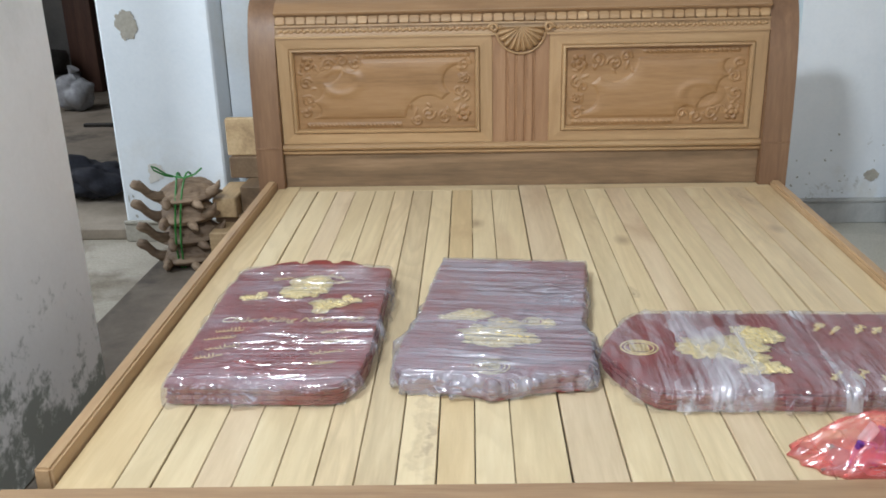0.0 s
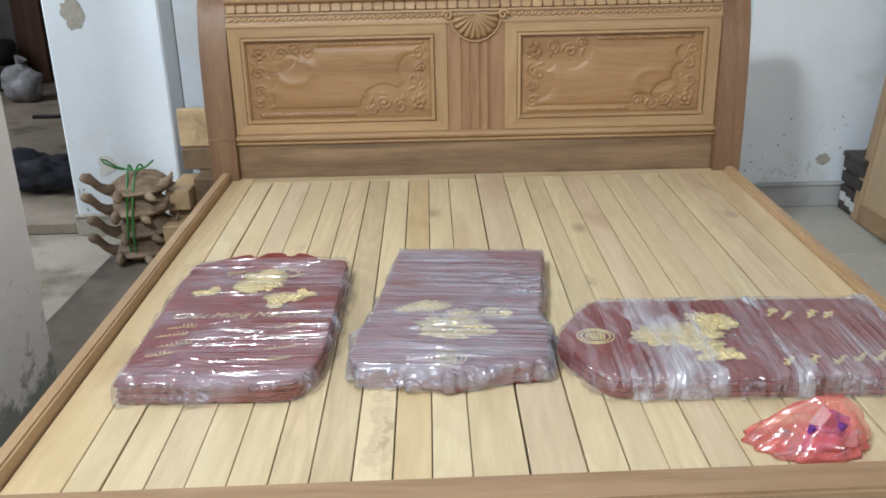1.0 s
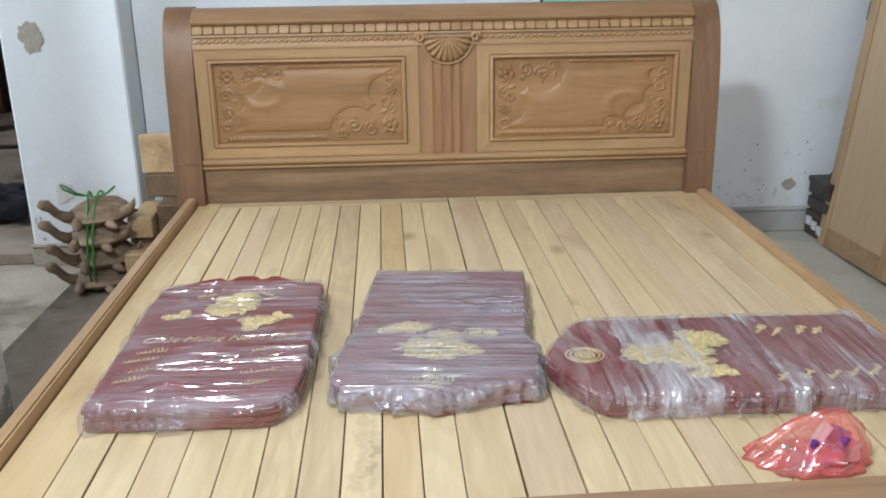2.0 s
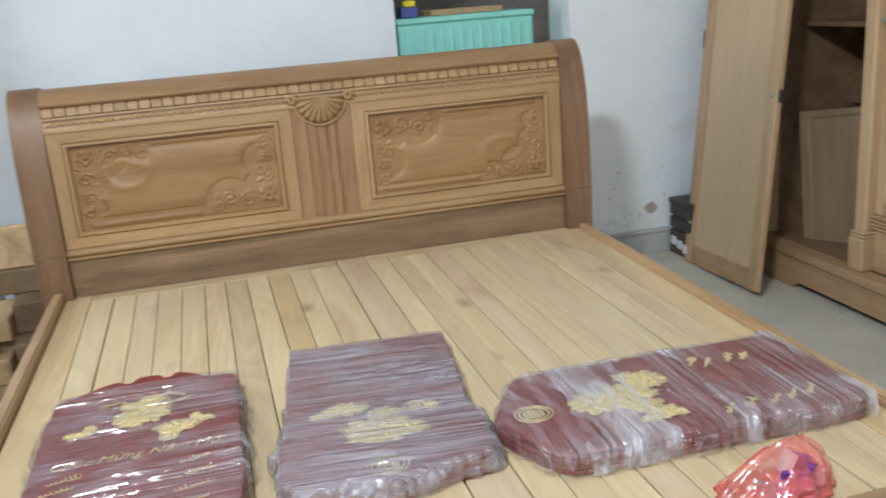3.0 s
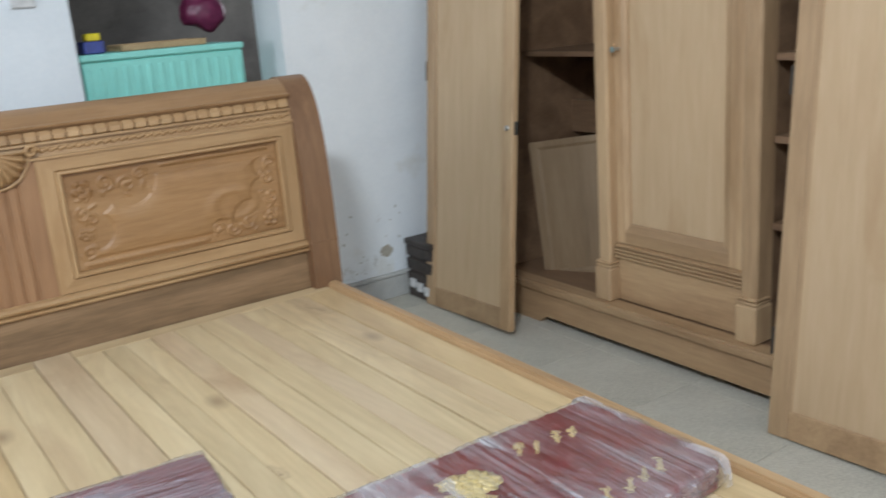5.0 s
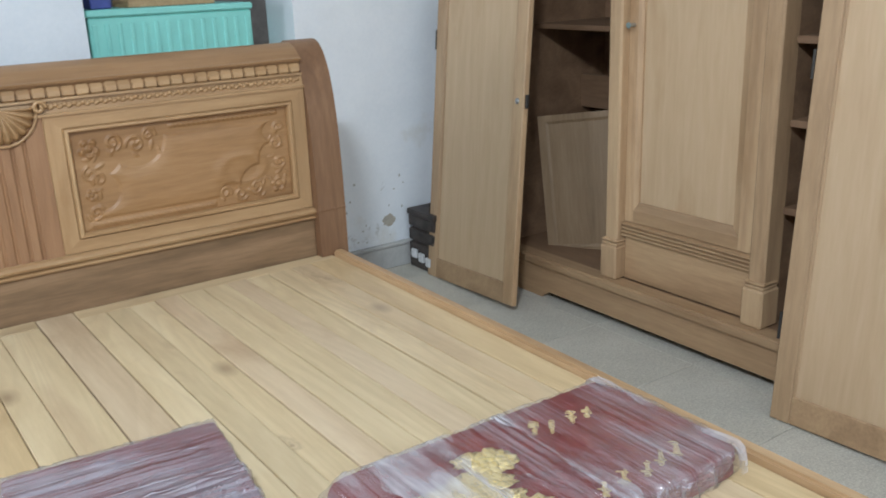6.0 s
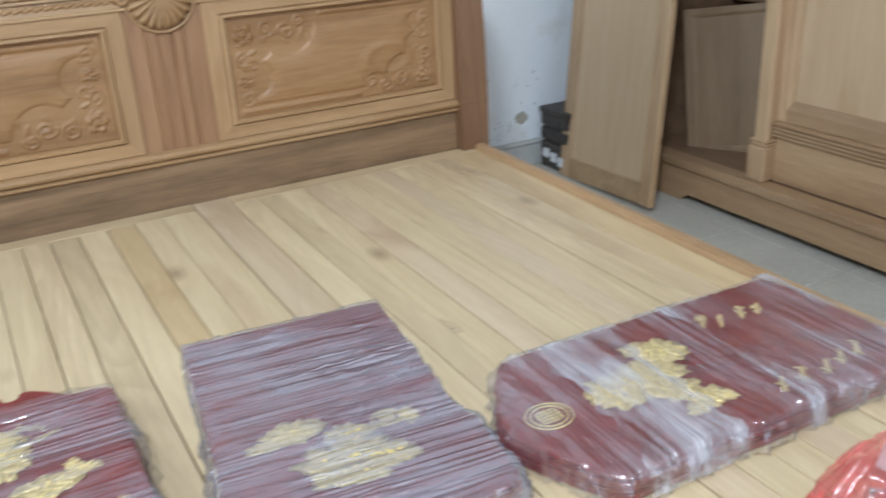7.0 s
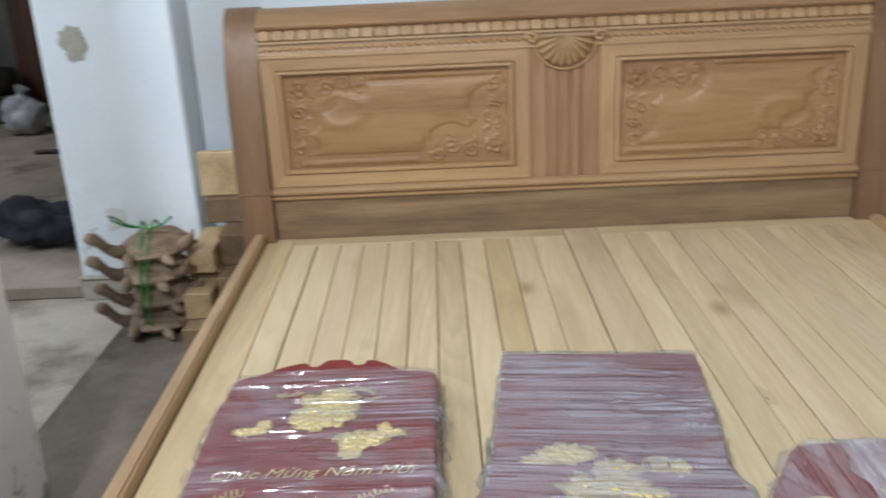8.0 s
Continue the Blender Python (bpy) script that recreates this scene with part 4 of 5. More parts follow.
def loose_door(at, slope, turn, width, label):
    """A door off its hinges, standing on the floor and leaning; local x is its width, z its height, its face looks to -y."""
    d = thing("leaning_door", (0, 0, 0), label, "door", "doors taken off the wardrobe")
    hgt, th, st = 2.02, 0.026, 0.062
    part("panel", box(st - 0.01, width - st + 0.01, 0.008, 0.018, st, hgt - st), WARDP, d)
    for x0, x1 in ((0, st), (width - st, width)):
        part("stile", box(x0, x1, 0, th, 0, hgt, 0.003), WARDZ, d)
    for z0, z1 in ((0.0, 0.085), (hgt - 0.085, hgt)):
        part("rail", box(st + 0.0005, width - st - 0.0005, 0.001, th - 0.001, z0, z1, 0.003), WARDY, d)
    for x0, x1 in ((st, st + 0.01), (width - st - 0.01, width - st)):
        part("bead", box(x0 + 0.0005, x1, 0.002, 0.0075, 0.085, hgt - 0.085, 0.002), WARDZ, d)
    part("lock", tube([(width - 0.035, 0.004, 0.79), (width - 0.035, -0.004, 0.79), (width - 0.035, -0.007, 0.79)], 0.011, sides=12, taper=[1, 1, 0.5]), STEEL, d)
    part("latch", box(width, width + 0.012, 0.006, 0.02, 0.765, 0.815, 0.002), IRON, d)
    for z in (0.28, 1.02, 1.75):
        part("hinge", tube([(-0.005, 0.004, z - 0.04), (-0.005, 0.004, z + 0.04)], 0.005), IRON, d)
    d.matrix_world = Matrix.Translation(at) @ Matrix.Rotation(radians(turn), 4, "Z") @ Matrix.Rotation(radians(-slope[0]), 4, "X") @ Matrix.Rotation(radians(slope[1]), 4, "Y")
    return d


loose_door((1.70, 0.625, 0.0), (7.2, -3.0), -92.5, 0.615, "unvarnished wooden wardrobe door leaning on the wardrobe, taken off")
loose_door((1.737, -1.104, 0.002), (7.2, -2.0), -90.0, 0.58, "unvarnished wooden wardrobe door leaning near the open shelves")
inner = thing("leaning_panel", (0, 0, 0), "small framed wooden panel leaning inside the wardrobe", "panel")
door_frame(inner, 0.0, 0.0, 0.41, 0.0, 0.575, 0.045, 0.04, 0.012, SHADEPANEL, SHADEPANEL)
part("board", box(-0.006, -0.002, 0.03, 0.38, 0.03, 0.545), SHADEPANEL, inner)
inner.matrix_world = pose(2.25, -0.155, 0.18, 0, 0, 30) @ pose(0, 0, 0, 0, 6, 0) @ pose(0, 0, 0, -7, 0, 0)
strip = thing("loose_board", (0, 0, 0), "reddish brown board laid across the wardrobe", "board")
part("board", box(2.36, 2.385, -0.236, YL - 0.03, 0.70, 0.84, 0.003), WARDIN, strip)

# ---- wrapped plaques on the slats ----


def ragged(outline, step, amount, seed):
    """The outline with points every few millimetres, moved in and out: an edge carved in small scallops."""
    out = []
    n = len(outline)
    for i in range(n):
        a, b = Vector(outline[i]), Vector(outline[(i + 1) % n])
        m_ = max(1, int((b - a).length / step))
        side = Vector((b.y - a.y, a.x - b.x)).normalized()
        for j in range(m_):
            p = a + (b - a) * j / m_
            k = noise.noise(Vector((p.x * 45, p.y * 45, seed))) + 0.6 * noise.noise(Vector((p.x * 110, p.y * 110, seed)))
            out.append(tuple(p + side * k * amount))
    return out


def plaque_set(name, outline, layers, wrap, label, at, rz, run=(1.0, 0.0), seed=1.0, thick=0.045, cover=None):
    """A stack of lacquered plaques with one outline, wrapped in clear film."""
    top = thing(name, at, label, "wrapped plaques", "wrapped plaques on the bed", rz=rz)
    t = thick / layers
    r_ = random.Random(int(seed * 10))
    for k in range(layers):
        sx, sy = (0.0, 0.0) if k == layers - 1 else (r_.uniform(-0.005, 0.005), r_.uniform(-0.004, 0.003))
        edge = ragged([(x + sx, y + sy) for x, y in outline], 0.009, 0.0024, seed + k * 7)
        part("plaque", prism(edge, k * t + 0.0036, (k + 1) * t + 0.0014, "Z", bevel=min(0.003, t * 0.3)), LACQUER, top)
    outline = cover or outline
    # film: a fine skin over the stack, puckered along the edges and tucked in below
    bm = bmesh.new()
    n = len(outline)
    cx, cy = sum(p[0] for p in outline) / n, sum(p[1] for p in outline) / n
    dense = []
    for i in range(n):
        a, b = outline[i], outline[(i + 1) % n]
        m_ = max(1, int(math.hypot(b[0] - a[0], b[1] - a[1]) / 0.0055))
        dense += [(a[0] + (b[0] - a[0]) * j / m_, a[1] + (b[1] - a[1]) * j / m_) for j in range(m_)]
    rings = []
    levels = [(1.02, 0.0015, 0.016), (1.05, 0.008, 0.018), (1.048, thick * 0.35, 0.016), (1.044, thick * 0.65, 0.014), (1.034, thick * 0.92, 0.012), (1.014, thick + 0.005, 0.008), (0.985, thick + 0.0085, 0.004)]
    levels += [(0.985 - 0.97 * (q + 1) / 60, thick + 0.0085, 0.0015) for q in range(60)]
    for s, z, w in levels:
        ring = []
        for x, y in dense:
            reach = math.hypot(x - cx, y - cy)
            s_ = s if s < 1 else 1 + (s - 1) * 0.25 / reach
            p = Vector((cx + (x - cx) * s_, cy + (y - cy) * s_, z))
            q = noise.fractal(Vector((p.x * 42, p.y * 42, z * 12 + seed)), 0.8, 2.0, 3)
            out = Vector((x - cx, y - cy, 0)).normalized()
            if s > 0.98:
                p += out * w * max(q, -0.3) * 1.1
                wide = noise.fractal(Vector((p.x * 19, p.y * 19, seed + 3)), 0.8, 2.0, 2)
                p += out * min(w, 0.016) * max(wide, -0.2) * 0.9
            if s < 1.005:
                # long stretched folds with sharp crests
                u, v = p.x * run[0] + p.y * run[1], p.y * run[0] - p.x * run[1]
                bend = noise.noise(Vector((u * 6, v * 6, seed))) * 0.02
                ease = min(1, max(0, 0.5 + 1.4 * noise.noise(Vector((u * 4 + 9, v * 9, seed)))))
                f_1 = abs(noise.noise(Vector((u * 5, (v + bend) * 55, seed))))
                f_2 = abs(noise.noise(Vector((u * 9, (v + bend) * 110, seed + 5))))
                p.z += 0.03 * max(0, 0.2 - f_1) * ease + 0.008 * max(0, 0.22 - f_2) * ease + 0.0004 * q
            ring.append(bm.verts.new(p))
        rings.append(ring)
    k = len(dense)
    for a, b in zip(rings, rings[1:]):
        for i in range(k):
            bm.faces.new((a[i], a[(i + 1) % k], b[(i + 1) % k], b[i]))
    bm.faces.new(rings[-1])
    part("wrap", bm, wrap, top, "clear crinkled plastic film", smooth=True)
    return top


def doubled_fold(parent, x_far, x_near, y_far, y_near, width, thick, seed):
    """A band where the film lies double and bunched, from edge to edge over the top and down both sides."""
    bm = bmesh.new()
    line = [(y_far + 0.014, 0.006), (y_far + 0.012, thick * 0.6), (y_far + 0.004, thick + 0.006)]
    line += [(y_far + (y_near - y_far) * k / 40, thick + 0.0125) for k in range(1, 40)]
    line += [(y_near - 0.004, thick + 0.006), (y_near - 0.012, thick * 0.6), (y_near - 0.014, 0.006)]
    rows_ = []
    nw = 16
    for i, (y, z) in enumerate(line):
        f = min(1, max(0, (y - y_far) / (y_near - y_far)))
        mid_ = x_far + (x_near - x_far) * f + 0.008 * noise.noise(Vector((y * 9, seed, 1)))
        wide = width * (0.8 + 0.6 * abs(f - 0.45) + 0.7 * noise.noise(Vector((y * 17, seed, 5))))
        row = []
        for j in range(nw + 1):
            u = j / nw - 0.5
            fold = 0.004 * abs(noise.noise(Vector((u * 7 + y * 2, y * 6, seed))))
            row.append(bm.verts.new((mid_ + u * wide, y, z + fold)))
        rows_.append(row)
    for a, b in zip(rows_, rows_[1:]):
        for j in range(nw):
            bm.faces.new((a[j], a[j + 1], b[j + 1], b[j]))
    return part("film_fold", bm, FILM_FOLD, parent, "milky band of doubled film", smooth=True)


def gold_lump(parent, spots, z, name="gold_ornament", seed=0.0):
    """Low relief of petals and curled leaves round a few centres."""
    bm = bmesh.new()
    r_ = random.Random(int(seed * 7) + 3)
    for i, (x, y, rx, ry) in enumerate(spots):
        blob((x, y, z), (rx * 0.98, ry * 0.98, 0.0028), seed + i * 3.1, 0.6, bm, 4, 5.5)
        turn0 = r_.uniform(0, 6.28)
        for ring_, count in ((0.72, 8), (0.4, 5), (0.05, 1)):
            for k in range(count):
                a = turn0 + 2 * math.pi * (k + r_.uniform(-0.2, 0.2)) / count + ring_
                reach = ring_ * r_.uniform(0.85, 1.2)
                px_, py_ = x + math.cos(a) * rx * reach, y + math.sin(a) * ry * reach
                ln, wd = (min(rx, ry) * v for v in ((0.46, 0.27) if ring_ > 0.1 else (0.3, 0.3)))
                vs = bmesh.ops.create_icosphere(bm, subdivisions=2, radius=1.0)["verts"]
                tilt = a + r_.uniform(-0.5, 0.5)
                for v in vs:
                    u, w_, h_ = v.co.x * ln, v.co.y * wd * (1 - 0.35 * v.co.x), v.co.z * 0.0034
                    v.co = Vector((px_ + u * math.cos(tilt) - w_ * math.sin(tilt), py_ + u * math.sin(tilt) + w_ * math.cos(tilt), z + 0.0008 + (1 - ring_) * 0.0022 + h_))
    return part(name, bm, GOLD, parent, "gold painted carving", smooth=True)


def script(parent, text, x, y, z, size, shear=0.35, rz=0.0):
    cu = bpy.data.curves.new("lettering", "FONT")
    cu.body, cu.size, cu.shear, cu.extrude, cu.offset = text, size, shear, 0.0006, -0.0005
    cu.align_x = "CENTER"
    tmp = new("lettering_curve", cu)
    bpy.context.view_layer.update()
    me = bpy.data.meshes.new_from_object(tmp.evaluated_get(bpy.context.evaluated_depsgraph_get()))
    bpy.data.objects.remove(tmp)
    me.materials.clear()
    me.materials.append(GOLD)
    ob = new("lettering", me)
    ob.parent = parent
    ob["label"] = "gold slanting lettering"
    ob.matrix_local = pose(x, y, z, 0, 0, rz)
    return ob


def flourish(parent, x, y, z, length, rz, seed):
    """A small curling gold stroke that stands for lettering too small to read."""
    r_ = random.Random(seed)
    pts, tall = [], 0.005
    count = 44
    for k in range(count):
        if k % 6 == 0:
            tall = r_.choice((0.0035, 0.0045, 0.006, 0.011))
        turn_ = k * 1.02 + seed
        u = length * (k / (count - 1) - 0.5) + 0.0035 * math.cos(turn_)
        v = tall * math.sin(turn_) + 0.3 * max(0, tall - 0.005)
        pts.append((x + math.cos(rz) * u - math.sin(rz) * v, y + math.sin(rz) * u + math.cos(rz) * v, z))
    return part("gold_stroke", tube(pts, 0.0011, sides=5, taper=[0.5 + 0.6 * r_.random() for _ in pts]), GOLD, parent)


TH = 0.045
TOPZ = TH + 0.0035
# set one: tall plaques with a curved, notched crest
o1 = [(-0.195, -0.375), (0.13, -0.38), (0.16, -0.372), (0.19, -0.31), (0.2, -0.24), (0.2, 0.257), (0.185, 0.272), (0.13, 0.277), (0.105, 0.31), (0.06, 0.334), (0.05, 0.307), (0.035, 0.307), (0.025, 0.334), (-0.01, 0.338), (-0.03, 0.332), (-0.035, 0.307), (-0.055, 0.307), (-0.065, 0.33), (-0.12, 0.307), (-0.15, 0.277), (-0.185, 0.267), (-0.2, 0.236), (-0.195, 0.181), (-0.205, 0.15), (-0.2, 0.0)]
p1 = plaque_set("plaque_set", o1, 4, FILM_A, "stack of dark red lacquered plaques with gold carving in clear film", (-0.573, -1.238, 0.421), 0, seed=1.0, cover=o1[:7] + [(0.1, 0.288), (-0.1, 0.288)] + o1[-6:])
gold_lump(p1, [(0.0, 0.135, 0.05, 0.06), (-0.03, 0.10, 0.03, 0.03), (0.02, 0.185, 0.026, 0.025), (0.035, 0.12, 0.02, 0.03), (-0.015, 0.08, 0.022, 0.02)], TOPZ, seed=2.0)
gold_lump(p1, [(0.075, 0.03, 0.045, 0.022), (0.06, 0.0, 0.02, 0.03), (0.125, 0.045, 0.022, 0.012), (0.11, 0.06, 0.01, 0.016)], TOPZ, seed=5.0)
gold_lump(p1, [(-0.125, 0.065, 0.03, 0.012), (-0.105, 0.085, 0.012, 0.016)], TOPZ, seed=8.0)
script(p1, "Ch\u00fac M\u1eebng N\u0103m M\u1edbi", 0.0, -0.08, TOPZ + 0.001, 0.037)
for x, y, ln, a, s in ((-0.075, 0.19, 0.05, 0.3, 11), (0.065, 0.2, 0.05, -0.5, 12), (0.085, 0.165, 0.04, 0.4, 13), (-0.13, -0.125, 0.06, 0.25, 1), (-0.14, -0.165, 0.065, 0.25, 2), (-0.12, -0.21, 0.07, 0.3, 3), (-0.14, -0.255, 0.06, 0.3, 4), (0.11, -0.13, 0.06, 0.3, 5), (0.12, -0.18, 0.055, 0.2, 6), (0.11, -0.235, 0.07, 0.2, 7), (0.11, -0.285, 0.05, 0.2, 8)):
    flourish(p1, x, y, TOPZ + 0.001, ln, a, s)
# set two: plaques with a square crest and a pointed foot
o2 = [(-0.189, 0.332), (0.19, 0.339), (0.188, 0.1), (0.182, -0.08), (0.198, -0.11), (0.198, -0.24), (0.185, -0.285), (0.11, -0.30), (0.06, -0.318), (0.0, -0.352), (-0.05, -0.33), (-0.12, -0.325), (-0.175, -0.33), (-0.205, -0.30), (-0.21, -0.15), (-0.195, -0.11), (-0.192, 0.1)]
p2 = plaque_set("plaque_set", o2, 4, FILM_B, "stack of dark red plaques with gold carving, wrapped in milky film", (-0.08, -1.254, 0.421), -5.6, seed=7.0)
gold_lump(p2, [(-0.006, -0.135, 0.07, 0.05), (0.005, -0.08, 0.035, 0.03), (-0.045, -0.14, 0.03, 0.03), (0.045, -0.15, 0.04, 0.025), (0.0, -0.175, 0.04, 0.018)], TOPZ, seed=11.0)
gold_lump(p2, [(-0.07, -0.03, 0.042, 0.026), (-0.115, -0.05, 0.03, 0.012)], TOPZ, seed=13.0)
gold_lump(p2, [(0.105, -0.065, 0.014, 0.02)], TOPZ, seed=15.0)


def seal(parent, x, y, z, r, name="gold_seal"):
    bm = bmesh.new()
    for k in (1.0, 0.78):
        tube([(x + math.cos(a) * r * k * 1.15, y + math.sin(a) * r * k, z) for a in [2 * math.pi * i / 28 for i in range(29)]], 0.0016, bm, 5)
    for i in range(5):
        dx = (i - 2) * r * 0.26
        w_ = r * math.sqrt(max(0.05, 0.6 - (dx / r) ** 2))
        box(x + dx - 0.0015, x + dx + 0.0015, y - w_ * 0.7, y + w_ * 0.7, z - 0.001, z + 0.001, 0, bm)
        box(x - w_ * 0.8, x + w_ * 0.8, y + dx * 0.8 - 0.0012, y + dx * 0.8 + 0.0012, z - 0.0012, z + 0.0008, 0, bm)
    return part(name, bm, GOLD, parent, "round gold seal")


seal(p2, -0.007, -0.285, TOPZ, 0.034)
seal(p2, 0.072, -0.058, TOPZ, 0.022)
# set three: lies across, with its pointed foot to the side
o3 = [(-0.362, -0.01), (-0.345, -0.06), (-0.292, -0.163), (-0.262, -0.18), (0.1, -0.182), (0.335, -0.18), (0.36, -0.165), (0.37, -0.1), (0.365, 0.1), (0.35, 0.175), (0.1, 0.18), (-0.1, 0.18), (-0.255, 0.18), (-0.278, 0.167), (-0.335, 0.07), (-0.358, 0.02)]
p3 = plaque_set("plaque_set", o3, 4, FILM_C, "stack of dark red plaques lying crosswise, wrapped in clear film", (0.486, -1.455, 0.421), -0.5, run=(-0.25, 0.97), seed=3.0)
gold_lump(p3, [(-0.12, 0.0, 0.07, 0.05), (-0.07, 0.01, 0.045, 0.04), (-0.16, 0.0, 0.04, 0.035), (-0.07, -0.05, 0.035, 0.022)], TOPZ, seed=21.0)
gold_lump(p3, [(-0.015, 0.06, 0.045, 0.034), (-0.04, 0.085, 0.03, 0.02)], TOPZ, seed=23.0)
gold_lump(p3, [(-0.045, -0.09, 0.035, 0.022), (-0.07, -0.105, 0.03, 0.012), (-0.015, -0.1, 0.014, 0.012)], TOPZ, seed=25.0)
for xf, xn, wd, sd in ((-0.12, -0.15, 0.17, 1.0), (0.10, 0.09, 0.036, 2.0), (0.345, 0.35, 0.022, 3.0)):
    doubled_fold(p3, xf, xn, 0.18, -0.18, wd, TH, sd)
seal(p3, -0.285, 0.0, TOPZ, 0.034)
for x, y, a, s in ((0.12, 0.10, 0.9, 1), (0.15, 0.085, 0.9, 2), (0.205, 0.09, 0.9, 3), (0.24, 0.085, 0.8, 4), (0.08, -0.125, 0.9, 5), (0.13, -0.12, 0.9, 6), (0.18, -0.125, 0.8, 7), (0.225, -0.115, 0.8, 8), (0.27, -0.11, 0.8, 9)):
    flourish(p3, x, y, TOPZ + 0.001, 0.045, a, s)

# ---- red bag of hardware ----
bag = thing("plastic_bag", (0.522, -1.797, 0.421), "thin red plastic bag holding small packets, on the slats", "bag")
bm = bmesh.new()
na, nl = 72, 26
rings = []
for j in range(nl):
    v = j / (nl - 1)
    ring = []
    for i in range(na):
        a = 2 * math.pi * i / na
        fold = 1 + 0.13 * math.sin(a * 7 + 2 * v) * v + 0.05 * math.sin(a * 13 + 3 * v)
        rad = (0.1 * (1 - v) ** 0.75 + 0.011 + 0.012 * max(0, v - 0.9) * 10) * (1 + 0.07 * math.sin(3 * a))
        p = Vector((math.cos(a) * rad * fold * 0.98 + 0.035 * v, math.sin(a) * rad * fold * 0.62, 0.002 + 0.088 * (1 - (1 - v) ** 1.3)))
        q = noise.fractal(p * 34 + Vector((3, 1, 7)), 0.8, 2.0, 3)
        crumple = abs(noise.noise(p * 20 + Vector((8, 2, 5))))
        p += Vector((math.cos(a), math.sin(a), 0.3)) * (0.003 * q - 0.016 * max(0, 0.2 - crumple)) * min(1, 6 * v + 0.15)
        p.z = max(0.0015, p.z)
        ring.append(bm.verts.new(p))
    rings.append(ring)
for a, b in zip(rings, rings[1:]):
    for i in range(na):
        bm.faces.new((a[i], a[(i + 1) % na], b[(i + 1) % na], b[i]))
bm.faces.new(rings[-1]); bm.faces.new(rings[0])
part("sack", bm, BAG, bag, smooth=True)
for i, (x, y, z, r, w_, h_) in enumerate(((-0.005, -0.034, 0.03, 10, 0.019, 0.026), (0.034, -0.032, 0.034, 35, 0.016, 0.028), (-0.04, -0.025, 0.022, -20, 0.02, 0.016), (0.016, 0.0, 0.05, 75, 0.02, 0.02), (0.066, -0.02, 0.022, 15, 0.014, 0.016), (0.05, 0.012, 0.03, -30, 0.018, 0.022))):
    b_ = box(-w_, w_, -0.006, 0.006, -h_, h_, 0.002)
    bmesh.ops.transform(b_, matrix=pose(x, y, z, r * 0.4, 15, r), verts=b_.verts)
    part("packet", b_, (PURPLE, PURPLE, STEEL, PALE, PALE, BLUE)[i], bag)
for i in range(7):
    x0, a = -0.055 + i * 0.016, 0.5 * math.sin(i * 2.3)
    part("screw", tube([(x0 - 0.02 * math.cos(a), -0.045 + 0.004 * (i % 3) - 0.02 * math.sin(a), 0.008 + 0.003 * (i % 2)), (x0 + 0.02 * math.cos(a), -0.045 + 0.004 * (i % 3) + 0.02 * math.sin(a), 0.01 + 0.004 * (i % 3))], 0.0024, sides=6), STEEL, bag)

# ---- timber offcuts stacked beside the headboard ----
for x0, x1, y0, y1, z0, z1 in ((-1.25, -0.99, 0.14, 0.60, 0.0, 0.075), (-1.255, -1.16, 0.22, 0.60, 0.076, 0.17), (-1.15, -0.99, 0.28, 0.60, 0.076, 0.20), (-1.265, -1.15, 0.36, 0.61, 0.171, 0.20), (-1.262, -1.165, 0.33, 0.60, 0.201, 0.285),
                               (-1.16, -0.985, 0.40, 0.61, 0.201, 0.315), (-1.235, -1.0, 0.54, 0.615, 0.316, 0.408), (-1.248, -1.0, 0.575, 0.612, 0.409, 0.572)):
    t_ = thing("timber_offcut", ((x0 + x1) / 2, (y0 + y1) / 2, z0), "sawn timber offcut in a rough stack", "timber", "stack of timber offcuts")
    part("block", box(-(x1 - x0) / 2, (x1 - x0) / 2, -(y1 - y0) / 2, (y1 - y0) / 2, 0, z1 - z0, 0.004), OFFCUT if z1 in (0.572, 0.285, 0.17) else OFFCUT_DARK, t_)

